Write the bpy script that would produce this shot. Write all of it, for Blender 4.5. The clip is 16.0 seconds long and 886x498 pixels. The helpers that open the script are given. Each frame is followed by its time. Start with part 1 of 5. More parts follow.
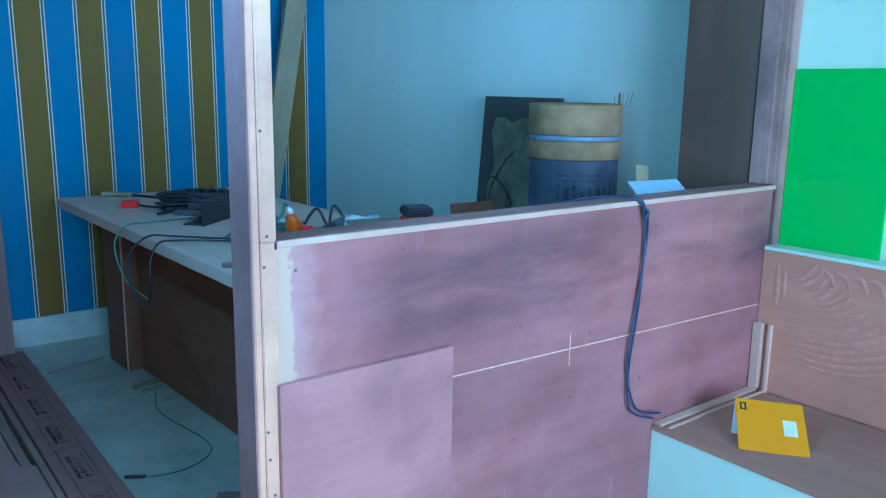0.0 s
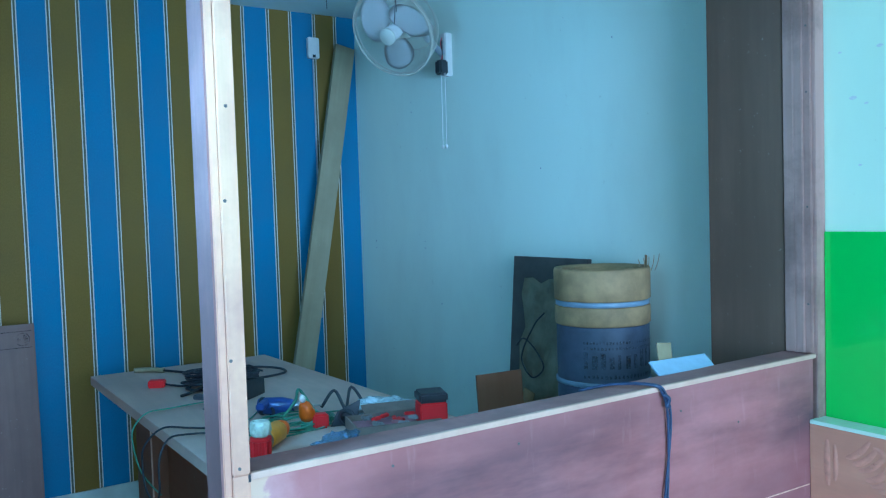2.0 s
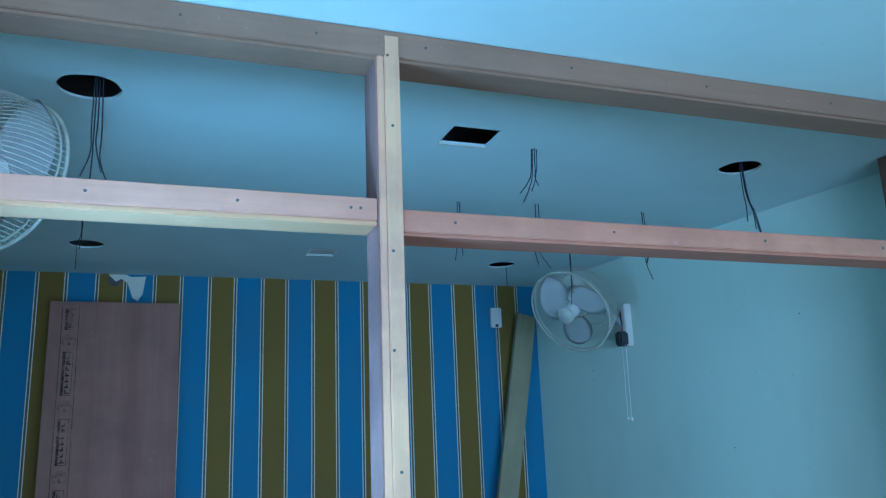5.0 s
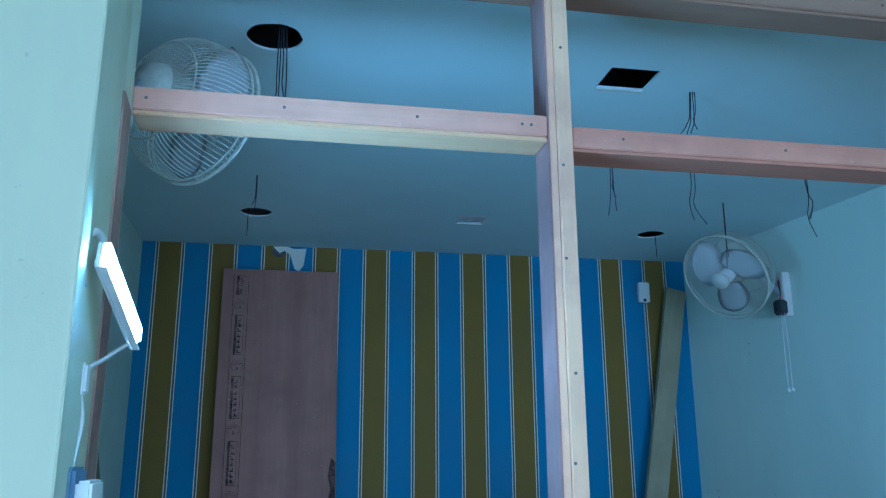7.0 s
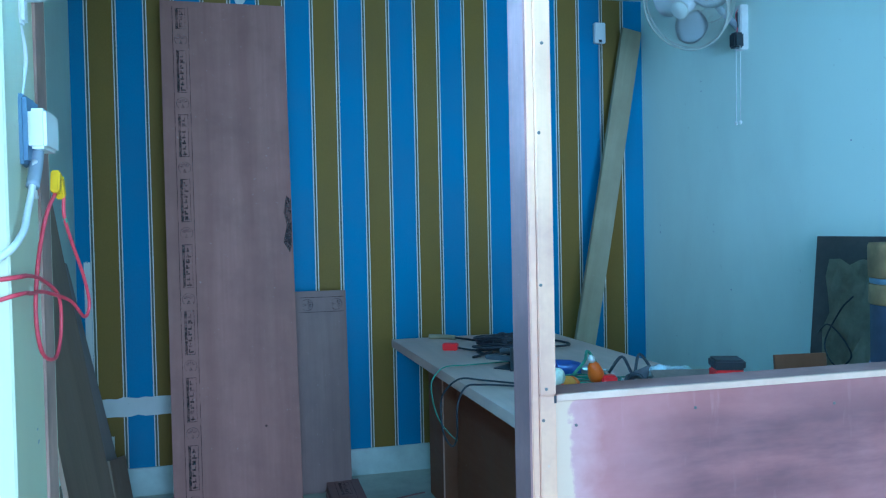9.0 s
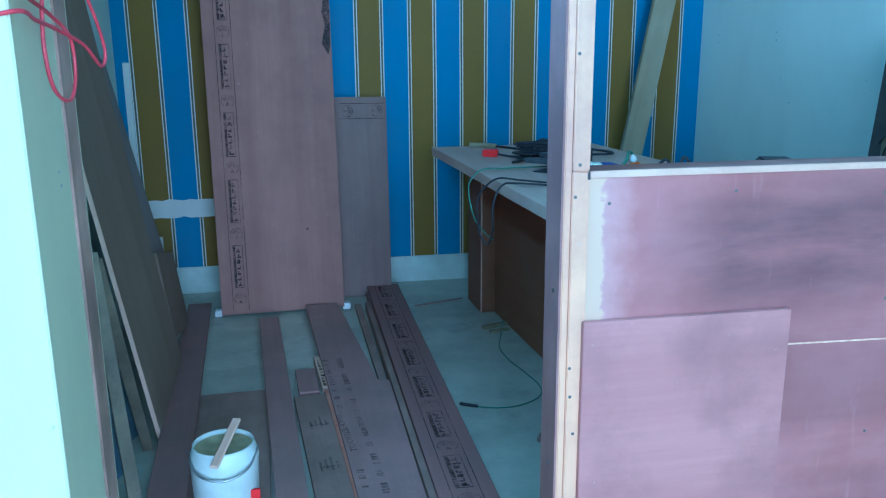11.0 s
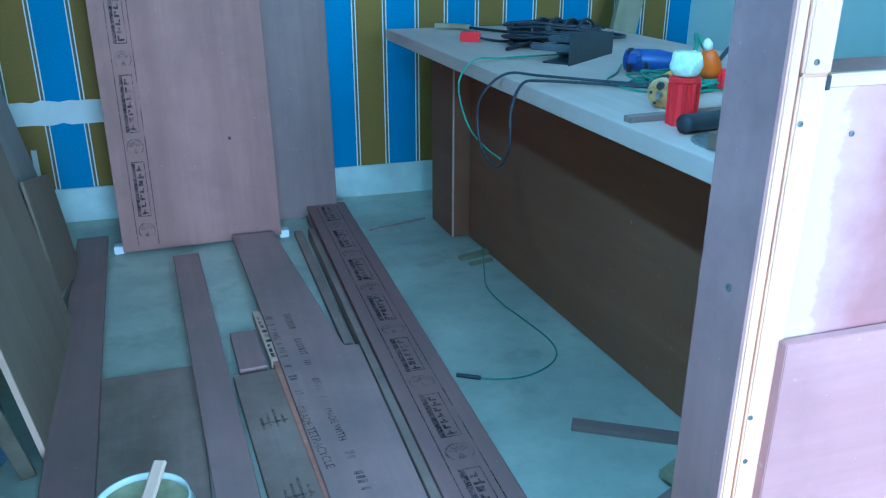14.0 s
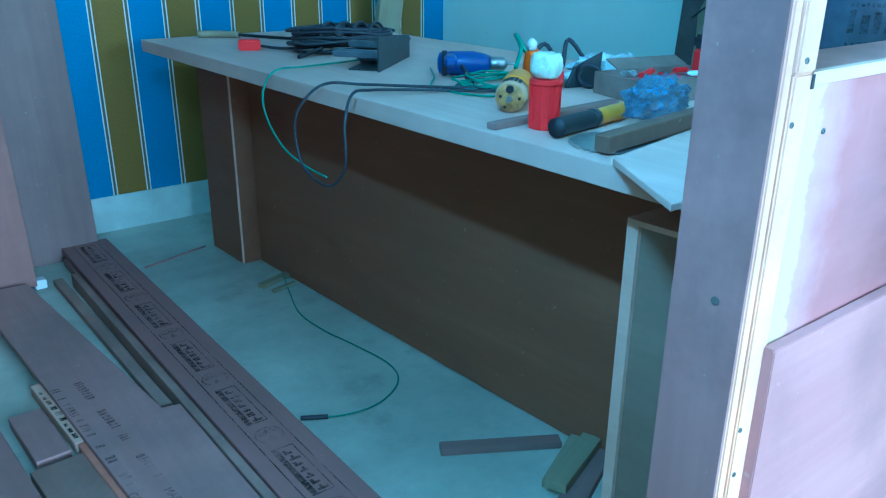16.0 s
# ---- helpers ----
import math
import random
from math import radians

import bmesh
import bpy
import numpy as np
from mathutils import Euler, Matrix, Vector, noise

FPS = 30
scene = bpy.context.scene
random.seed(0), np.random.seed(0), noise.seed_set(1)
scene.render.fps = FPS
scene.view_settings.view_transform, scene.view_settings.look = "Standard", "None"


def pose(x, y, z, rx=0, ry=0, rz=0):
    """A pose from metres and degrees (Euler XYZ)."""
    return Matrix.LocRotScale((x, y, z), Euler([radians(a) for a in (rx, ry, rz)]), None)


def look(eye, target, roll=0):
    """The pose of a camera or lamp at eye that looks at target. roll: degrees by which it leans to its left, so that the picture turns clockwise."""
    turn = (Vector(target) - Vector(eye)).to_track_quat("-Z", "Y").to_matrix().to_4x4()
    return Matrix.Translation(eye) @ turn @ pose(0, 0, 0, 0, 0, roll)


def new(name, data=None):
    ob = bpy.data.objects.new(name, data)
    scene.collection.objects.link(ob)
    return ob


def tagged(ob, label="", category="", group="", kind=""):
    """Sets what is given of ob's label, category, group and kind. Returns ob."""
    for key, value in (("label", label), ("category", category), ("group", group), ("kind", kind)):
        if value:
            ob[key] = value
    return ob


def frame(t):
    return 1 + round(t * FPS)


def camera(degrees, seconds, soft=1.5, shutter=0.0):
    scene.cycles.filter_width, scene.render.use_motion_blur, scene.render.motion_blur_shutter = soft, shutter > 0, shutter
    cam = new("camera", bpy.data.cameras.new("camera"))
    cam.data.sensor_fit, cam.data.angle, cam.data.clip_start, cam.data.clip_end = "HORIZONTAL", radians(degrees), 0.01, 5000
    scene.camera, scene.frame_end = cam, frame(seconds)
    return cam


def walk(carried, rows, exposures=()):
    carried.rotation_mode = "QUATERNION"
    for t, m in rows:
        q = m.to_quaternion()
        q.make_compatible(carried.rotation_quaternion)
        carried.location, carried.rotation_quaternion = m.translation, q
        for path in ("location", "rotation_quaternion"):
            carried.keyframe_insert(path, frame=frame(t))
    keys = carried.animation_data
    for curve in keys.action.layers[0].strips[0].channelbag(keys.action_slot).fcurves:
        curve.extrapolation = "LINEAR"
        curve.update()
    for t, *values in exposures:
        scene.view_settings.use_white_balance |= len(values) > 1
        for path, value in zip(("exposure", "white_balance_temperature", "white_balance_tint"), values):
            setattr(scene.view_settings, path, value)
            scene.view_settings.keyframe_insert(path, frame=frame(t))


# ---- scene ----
cam = camera(58.0, 16.0, soft=1.2)
PATH = [
    (0, (0.518, 0.599, 1.243), (1.726, 2.144, 0.849), 0.9),
    (0.5, (0.564, 0.576, 1.284), (1.758, 2.149, 0.967), 0.5),
    (1, (0.631, 0.569, 1.331), (1.769, 2.197, 1.092), -0.2),
    (1.5, (0.677, 0.575, 1.379), (1.766, 2.244, 1.213), -1.2),
    (2, (0.709, 0.575, 1.416), (1.804, 2.246, 1.326), -1.8),
    (2.5, (0.752, 0.573, 1.452), (1.852, 2.243, 1.414), -2.1),
    (3, (0.763, 0.555, 1.516), (1.829, 2.246, 1.572), -2.4),
    (3.5, (0.754, 0.554, 1.569), (1.727, 2.295, 1.715), -2.0),
    (4, (0.741, 0.536, 1.635), (1.589, 2.328, 1.9), -2.1),
    (4.5, (0.728, 0.503, 1.668), (1.508, 2.304, 2.052), -2.5),
    (5, (0.726, 0.49, 1.677), (1.401, 2.315, 2.141), -2.2),
    (5.2, (0.712, 0.492, 1.68), (1.285, 2.347, 2.158), -1.7),
    (7.5, (0.632, 0.5, 1.405), (0.987, 2.407, 1.895), -0.3),
    (8, (0.622, 0.526, 1.359), (1.073, 2.448, 1.677), -1.1),
    (8.5, (0.614, 0.553, 1.311), (1.102, 2.488, 1.44), -1.3),
    (9, (0.618, 0.561, 1.268), (1.108, 2.499, 1.222), -1.2),
    (9.5, (0.625, 0.569, 1.235), (1.104, 2.502, 1.053), -0.7),
    (10, (0.636, 0.574, 1.205), (1.103, 2.496, 0.911), -0.6),
    (10.2, (0.642, 0.576, 1.191), (1.103, 2.493, 0.855), -0.7),
    (12.3, (0.661, 0.812, 1.116), (0.8, 2.738, 0.594), 2.2),
    (12.5, (0.638, 0.893, 1.114), (0.768, 2.824, 0.612), 2.6),
    (13, (0.601, 1.039, 1.118), (0.734, 2.971, 0.617), 2.5),
    (13.5, (0.628, 1.247, 1.091), (0.882, 3.136, 0.484), 1.3),
    (14, (0.601, 1.352, 1.072), (1.157, 3.13, 0.344), 0.1),
    (14.5, (0.514, 1.485, 1.061), (1.411, 3.079, 0.251), -0.1),
    (15, (0.457, 1.552, 1.045), (1.565, 2.977, 0.185), 0.4),
    (15.5, (0.445, 1.575, 1.043), (1.615, 2.973, 0.221), 0.4),
    (16, (0.448, 1.602, 1.061), (1.595, 3.074, 0.342), 0.5),
]
EXPOSURE = [(0.0, -0.05, 6000, 12), (0.7, -0.04, 6100, 12), (1.5, 0.0, 6300, 10), (2.5, 0.0, 6500, 11), (3.5, 0.05, 6500, 11), (4.0, -0.3, 6500, 11), (4.5, -0.48, 6500, 11), (5.0, -0.68, 6600, 11), (7.5, -0.8, 6200, 12), (8.5, -0.05, 6300, 11), (9.5, 0.06, 6100, 10), (10.2, 0.1, 6100, 10), (12.5, 0.22, 5900, 6), (13.0, 0.45, 5900, 7), (13.5, 0.72, 6000, 8), (14.2, 0.84, 5900, 5), (15.0, 0.66, 5500, -3), (15.5, 0.58, 5500, -6), (16.0, 0.78, 5500, -6)]
walk(cam, [(t, look(eye, target, roll)) for t, eye, target, roll in PATH], EXPOSURE)

# world, daylight and lamps
world = bpy.data.worlds.new("sky")
scene.world = world
world.use_nodes = True
wn = world.node_tree.nodes
sky = wn.new("ShaderNodeTexSky")
sky.sky_type, sky.sun_disc = "NISHITA", False
sky.sun_elevation, sky.sun_rotation = radians(50), radians(200)
world.node_tree.links.new(sky.outputs[0], wn["Background"].inputs[0])
wn["Background"].inputs[1].default_value = 0.08


def area_light(name, eye, target, w, h, power, colour):
    data = bpy.data.lights.new(name, "AREA")
    data.shape, data.size, data.size_y, data.energy, data.color = "RECTANGLE", w, h, power, colour
    data.spread = radians(140)
    ob = new(name, data)
    ob.matrix_world = look(eye, target)
    return ob


# daylight through the open shop front behind the walk
area_light("daylight_shop_front", (1.15, -2.96, 1.10), (1.15, 1.0, 0.45), 2.3, 2.2, 236, (0.328, 0.61, 1.01))


# ---- materials ----
def mat_new(name):
    m = bpy.data.materials.new(name)
    m.use_nodes = True
    nt = m.node_tree
    return m, nt, nt.nodes["Principled BSDF"]


def node(nt, kind, **inputs):
    n = nt.nodes.new(kind)
    for k, v in inputs.items():
        key = int(k[1:]) if k[0] == "i" and k[1:].isdigit() else k
        if hasattr(v, "is_linked"):
            nt.links.new(v, n.inputs[key])
        else:
            n.inputs[key].default_value = v
    return n


def calc(nt, op, a, b=0.0):
    n = node(nt, "ShaderNodeMath", i0=a, i1=b)
    n.operation = op
    return n.outputs[0]


def blend(nt, f, a, b):
    n = nt.nodes.new("ShaderNodeMix")
    n.data_type = "RGBA"
    for i, v in ((0, f), (6, a), (7, b)):
        if hasattr(v, "is_linked"):
            nt.links.new(v, n.inputs[i])
        else:
            n.inputs[i].default_value = v if i == 0 else (*v, 1)
    return n.outputs[2]


def coords(nt, scale=(1, 1, 1)):
    tc = nt.nodes.new("ShaderNodeTexCoord")
    mp = node(nt, "ShaderNodeMapping", Vector=tc.outputs["Object"], Scale=scale)
    return mp.outputs[0]


def fuzz(nt, vec, scale, detail=4.0, lo=0.35, hi=0.65, rough=0.6):
    n = node(nt, "ShaderNodeTexNoise", Vector=vec, Scale=scale, Detail=detail, Roughness=rough)
    r = node(nt, "ShaderNodeMapRange", i0=n.outputs[0], i1=lo, i2=hi)
    return r.outputs[0]


def relief(nt, bsdf, h, strength=0.2, distance=0.002):
    b = node(nt, "ShaderNodeBump", Strength=strength, Distance=distance, Height=h)
    nt.links.new(b.outputs[0], bsdf.inputs["Normal"])


def plain(name, c, rough=0.5, metal=0.0, vary=0.15, scale=30.0, bump=0.1, alpha=1.0, spec=0.5):
    m, nt, b = mat_new(name)
    v = coords(nt)
    f = fuzz(nt, v, scale)
    f2 = fuzz(nt, v, scale * 0.12)
    dark = tuple(x * (1 - vary) for x in c)
    light = tuple(min(1, x * (1 + vary)) for x in c)
    col = blend(nt, f, dark, light)
    col = blend(nt, calc(nt, "MULTIPLY", f2, 0.5), col, dark)
    nt.links.new(col, b.inputs["Base Color"])
    b.inputs["Roughness"].default_value = rough
    b.inputs["Metallic"].default_value = metal
    b.inputs["Specular IOR Level"].default_value = spec
    b.inputs["Alpha"].default_value = alpha
    if bump:
        relief(nt, b, f, bump)
    return m


def ink(name, c, keep):
    """Printing ink rubbed off in places."""
    m, nt, b = mat_new(name)
    worn = fuzz(nt, coords(nt), 130, 4, 0.30, 0.62)
    patch = fuzz(nt, coords(nt), 14, 4, 0.30, 0.60)
    b.inputs["Base Color"].default_value = (*c, 1)
    b.inputs["Roughness"].default_value = 0.75
    nt.links.new(calc(nt, "MULTIPLY", calc(nt, "MULTIPLY", worn, patch), keep), b.inputs["Alpha"])
    return m


def ply(name, c1, c2, stain, rough=0.6, stain_amount=0.6, grain_axis=1, vary=0.25, spec=0.3):
    """Plywood: long soft grain, fine fibre, broad stains; each board a little different."""
    m, nt, b = mat_new(name)
    s = [1.0, 1.0, 1.0]
    s[grain_axis] = 0.06
    v = coords(nt, tuple(s))
    v1 = coords(nt)
    info = nt.nodes.new("ShaderNodeObjectInfo")
    off = node(nt, "ShaderNodeVectorMath", i0=v, i1=info.outputs["Random"])
    vec = off.outputs[0]
    grain = fuzz(nt, vec, 60, 6, 0.3, 0.7)
    broad = fuzz(nt, vec, 9, 4, 0.35, 0.65)
    spot = fuzz(nt, v1, 3.2, 6, 0.42, 0.68, 0.65)
    col = blend(nt, broad, c1, c2)
    col = blend(nt, calc(nt, "MULTIPLY", grain, 0.22), col, tuple(x * 0.62 for x in c1))
    col = blend(nt, calc(nt, "MULTIPLY", spot, stain_amount), col, stain)
    chip = fuzz(nt, v1, 55, 4, 0.68, 0.74)
    col = blend(nt, calc(nt, "MULTIPLY", chip, 0.35), col, (0.55, 0.45, 0.40))
    hsv = node(nt, "ShaderNodeHueSaturation", Color=col)
    val = node(nt, "ShaderNodeMapRange", i0=info.outputs["Random"], i3=1 - vary, i4=1 + vary)
    nt.links.new(val.outputs[0], hsv.inputs["Value"])
    nt.links.new(hsv.outputs[0], b.inputs["Base Color"])
    rr = node(nt, "ShaderNodeMapRange", i0=spot, i3=rough + 0.08, i4=rough - 0.12)
    nt.links.new(rr.outputs[0], b.inputs["Roughness"])
    b.inputs["Specular IOR Level"].default_value = spec
    relief(nt, b, grain, 0.07, 0.001)
    return m


def wallpaper():
    m, nt, b = mat_new("striped_wallpaper")
    tc = nt.nodes.new("ShaderNodeTexCoord")
    sep = node(nt, "ShaderNodeSeparateXYZ", i0=tc.outputs["Object"])
    wob = fuzz(nt, coords(nt), 1.5, 2, 0.2, 0.8)
    x = calc(nt, "ADD", sep.outputs[0], calc(nt, "MULTIPLY", wob, 0.002))
    u = calc(nt, "FRACT", calc(nt, "ADD", calc(nt, "DIVIDE", calc(nt, "SUBTRACT", x, 0.857), 0.2675), 8.0))
    d1 = calc(nt, "MINIMUM", u, calc(nt, "SUBTRACT", 1.0, u))
    d2 = calc(nt, "ABSOLUTE", calc(nt, "SUBTRACT", u, 0.52))
    d = calc(nt, "MINIMUM", d1, d2)
    line = calc(nt, "LESS_THAN", calc(nt, "ABSOLUTE", calc(nt, "SUBTRACT", d, 0.026)), 0.0085)
    band = calc(nt, "LESS_THAN", d, 0.026)
    isblue = calc(nt, "LESS_THAN", u, 0.52)
    fine = fuzz(nt, coords(nt, (1, 1, 0.5)), 260, 3)
    blot = fuzz(nt, coords(nt), 2.5, 4, 0.3, 0.7)
    blue = blend(nt, fine, (0.001, 0.19, 0.36), (0.002, 0.25, 0.45))
    brown = blend(nt, fine, (0.225, 0.130, 0.028), (0.28, 0.163, 0.040))
    col = blend(nt, isblue, brown, blue)
    col = blend(nt, band, col, (0.13, 0.14, 0.10))
    col = blend(nt, line, col, (0.80, 0.76, 0.66))
    col = blend(nt, calc(nt, "MULTIPLY", blot, 0.18), col, (0.10, 0.09, 0.07))
    nt.links.new(col, b.inputs["Base Color"])
    b.inputs["Roughness"].default_value = 0.55
    b.inputs["Specular IOR Level"].default_value = 0.08
    relief(nt, b, fine, 0.12, 0.001)
    return m


def wall_paint(name, c, dirt=(0.35, 0.36, 0.34), amount=0.25, rough=0.55):
    m, nt, b = mat_new(name)
    v = coords(nt)
    smear = fuzz(nt, coords(nt, (1, 1, 0.4)), 2.2, 6, 0.45, 0.75)
    speck = fuzz(nt, v, 38, 3, 0.70, 0.76)
    fine = fuzz(nt, v, 160, 3)
    col = blend(nt, calc(nt, "MULTIPLY", smear, amount), c, dirt)
    col = blend(nt, calc(nt, "MULTIPLY", speck, amount), col, tuple(x * 0.5 for x in dirt))
    nt.links.new(col, b.inputs["Base Color"])
    b.inputs["Roughness"].default_value = rough
    b.inputs["Specular IOR Level"].default_value = 0.3
    relief(nt, b, fine, 0.12, 0.001)
    return m


def dusty_floor():
    m, nt, b = mat_new("dusty_floor")
    v = coords(nt)
    dust = fuzz(nt, v, 2.6, 6, 0.35, 0.68, 0.65)
    fine = fuzz(nt, v, 45, 4, 0.3, 0.7)
    dirt = fuzz(nt, v, 5.5, 6, 0.55, 0.74)
    col = blend(nt, dust, (0.60, 0.60, 0.49), (0.37, 0.38, 0.31))
    col = blend(nt, calc(nt, "MULTIPLY", fine, 0.2), col, (0.38, 0.36, 0.31))
    col = blend(nt, calc(nt, "MULTIPLY", dirt, 0.55), col, (0.20, 0.18, 0.14))
    nt.links.new(col, b.inputs["Base Color"])
    rr = node(nt, "ShaderNodeMapRange", i0=dust, i3=0.30, i4=0.6)
    nt.links.new(rr.outputs[0], b.inputs["Roughness"])
    relief(nt, b, fine, 0.08, 0.001)
    return m


def half_wall_ply():
    """Reddish ply with a dark smoky streak under the top, pale filler along the post and sanded patches."""
    m, nt, b = mat_new("half_wall_ply")
    v = coords(nt, (0.12, 1, 1))
    v1 = coords(nt)
    tc = nt.nodes.new("ShaderNodeTexCoord")
    sep = node(nt, "ShaderNodeSeparateXYZ", i0=tc.outputs["Object"])
    grain = fuzz(nt, v, 70, 6, 0.3, 0.7)
    broad = fuzz(nt, v, 7, 4, 0.3, 0.7)
    cloud = fuzz(nt, v1, 3.5, 6, 0.38, 0.66)
    smoke = fuzz(nt, coords(nt, (0.40, 1, 1.7)), 2.6, 6, 0.32, 0.56)
    scratch = fuzz(nt, coords(nt, (2.6, 1, 0.4)), 10, 4, 0.60, 0.75)
    col = blend(nt, broad, (0.38, 0.118, 0.108), (0.50, 0.178, 0.17))
    col = blend(nt, calc(nt, "MULTIPLY", grain, 0.25), col, (0.38, 0.11, 0.10))
    col = blend(nt, calc(nt, "MULTIPLY", cloud, 0.5), col, (0.60, 0.245, 0.24))
    streak = calc(nt, "SUBTRACT", 1.0, calc(nt, "MULTIPLY", calc(nt, "ABSOLUTE", calc(nt, "SUBTRACT", sep.outputs[2], 0.79)), 4.6))
    streak = calc(nt, "MULTIPLY", calc(nt, "MAXIMUM", streak, 0.34), node(nt, "ShaderNodeMapRange", i0=sep.outputs[0], i1=1.28, i2=1.50).outputs[0])
    col = blend(nt, calc(nt, "MULTIPLY", calc(nt, "MULTIPLY", smoke, streak), 1.0), col, (0.10, 0.048, 0.058))
    col = blend(nt, calc(nt, "MULTIPLY", scratch, 0.16), col, (0.78, 0.42, 0.42))
    edge = fuzz(nt, v1, 14, 5, 0.2, 0.8)
    reach = calc(nt, "SUBTRACT", calc(nt, "ADD", 1.205, calc(nt, "MULTIPLY", edge, 0.055)), sep.outputs[0])
    halo = node(nt, "ShaderNodeMapRange", i0=reach, i1=-0.07, i2=0.0).outputs[0]
    filler = node(nt, "ShaderNodeMapRange", i0=reach, i1=-0.003, i2=0.004).outputs[0]
    col = blend(nt, calc(nt, "MULTIPLY", halo, 0.5), col, (0.72, 0.40, 0.38))
    col = blend(nt, filler, col, (0.68, 0.41, 0.29))
    nt.links.new(col, b.inputs["Base Color"])
    b.inputs["Roughness"].default_value = 0.62
    b.inputs["Specular IOR Level"].default_value = 0.3
    relief(nt, b, grain, 0.15, 0.001)
    return m


M_PAPER = wallpaper()
M_WHITE = wall_paint("white_wall_paint", (0.68, 0.83, 0.74), amount=0.2)
M_CEIL = wall_paint("ceiling_paint", (0.63, 0.79, 0.80), amount=0.12, rough=0.8)
M_PILLAR = wall_paint("pillar_paint", (0.68, 0.66, 0.47), amount=0.3)
M_BRIGHT = wall_paint("front_wall_paint", (0.68, 0.83, 0.62), amount=0.15)
M_FLOOR = dusty_floor()
M_SKIRT = plain("skirting_tile", (0.554, 0.66, 0.60), 0.35, vary=0.12, scale=9)
M_HALF = half_wall_ply()
M_PLY = ply("reddish_ply", (0.34, 0.150, 0.122), (0.41, 0.19, 0.155), (0.23, 0.105, 0.085), rough=0.68, stain_amount=0.6, vary=0.08, spec=0.15)
M_LEFTPLY = ply("dusty_brown_ply", (0.26, 0.175, 0.125), (0.33, 0.22, 0.16), (0.20, 0.13, 0.095), stain_amount=0.6, vary=0.08)
M_GREYPLY = ply("faded_grey_ply", (0.33, 0.27, 0.25), (0.40, 0.33, 0.30), (0.24, 0.20, 0.19), stain_amount=0.5, vary=0.05)
M_BACKREST = ply("backrest_ply", (0.66, 0.25, 0.16), (0.74, 0.31, 0.20), (0.50, 0.20, 0.13), stain_amount=0.5, vary=0.05)
M_DUSTPLY = ply("dusty_ply", (0.38, 0.215, 0.175), (0.46, 0.28, 0.23), (0.13, 0.085, 0.06), stain_amount=0.7, vary=0.1)
M_PLYGREY = ply("grey_ply", (0.252, 0.145, 0.125), (0.311, 0.185, 0.16), (0.185, 0.11, 0.095), stain_amount=0.6, vary=0.12)
M_PLYPINK = ply("pale_pink_ply", (0.54, 0.205, 0.19), (0.62, 0.25, 0.23), (0.36, 0.14, 0.135), rough=0.6, stain_amount=0.9, grain_axis=0, vary=0.04)
M_PLYDESK = ply("desk_ply", (0.28, 0.098, 0.050), (0.33, 0.125, 0.068), (0.21, 0.082, 0.046), stain_amount=0.6, vary=0.08)
M_SEAT = ply("bench_seat_ply", (0.42, 0.185, 0.13), (0.50, 0.235, 0.165), (0.31, 0.15, 0.11), stain_amount=0.6, vary=0.05)
M_SIDE = ply("brown_side_ply", (0.165, 0.090, 0.062), (0.21, 0.115, 0.082), (0.13, 0.074, 0.054), grain_axis=2, vary=0.05)
M_WOOD = ply("primed_timber", (0.74, 0.28, 0.20), (0.82, 0.35, 0.25), (0.42, 0.165, 0.12), stain_amount=0.45, grain_axis=0, vary=0.06)
M_CREAM = ply("cream_planed_edge", (0.74, 0.34, 0.19), (0.82, 0.41, 0.23), (0.50, 0.23, 0.14), stain_amount=0.5, grain_axis=0, vary=0.04)
M_REDWOOD = ply("red_timber", (0.64, 0.21, 0.145), (0.74, 0.29, 0.20), (0.36, 0.13, 0.09), stain_amount=0.6, grain_axis=0, vary=0.06)
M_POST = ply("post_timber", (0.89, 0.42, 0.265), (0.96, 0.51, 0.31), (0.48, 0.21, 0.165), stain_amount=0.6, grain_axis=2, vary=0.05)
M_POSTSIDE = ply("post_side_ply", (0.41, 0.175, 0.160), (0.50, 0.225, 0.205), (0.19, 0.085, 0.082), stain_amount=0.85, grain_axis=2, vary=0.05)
M_JAMB = ply("stained_jamb_timber", (0.44, 0.235, 0.195), (0.56, 0.31, 0.26), (0.14, 0.08, 0.065), stain_amount=0.85, grain_axis=2, vary=0.05)
M_PALE = ply("pale_lipping", (0.72, 0.42, 0.31), (0.80, 0.50, 0.38), (0.56, 0.30, 0.23), stain_amount=0.5, vary=0.08)
M_DESKTOP = ply("desk_top_board", (0.68, 0.45, 0.37), (0.77, 0.53, 0.45), (0.50, 0.32, 0.27), stain_amount=0.55, vary=0.03)
M_OLD = ply("weathered_plank", (0.319, 0.265, 0.165), (0.403, 0.35, 0.23), (0.218, 0.175, 0.11), stain_amount=0.5, vary=0.05)
M_DARKPLK = ply("dark_plank", (0.31, 0.135, 0.118), (0.38, 0.175, 0.155), (0.20, 0.11, 0.10), stain_amount=0.6, vary=0.12)
M_PLANK = ply("floor_plank", (0.40, 0.195, 0.175), (0.47, 0.245, 0.22), (0.23, 0.14, 0.125), stain_amount=0.7, vary=0.15)
# the head rail's unlit front is put into this darker base colour
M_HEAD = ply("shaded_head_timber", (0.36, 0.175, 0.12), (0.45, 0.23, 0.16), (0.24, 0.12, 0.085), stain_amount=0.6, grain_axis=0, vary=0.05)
M_GREEN = plain("green_laminate", (0.0, 0.56, 0.085), 0.14, vary=0.03, scale=3, bump=0)
M_LBLUE = plain("pale_laminate", (0.60, 0.76, 0.62), 0.3, vary=0.04, scale=5, bump=0)
M_INK = ink("printed_ink", (0.05, 0.04, 0.04), 0.85)
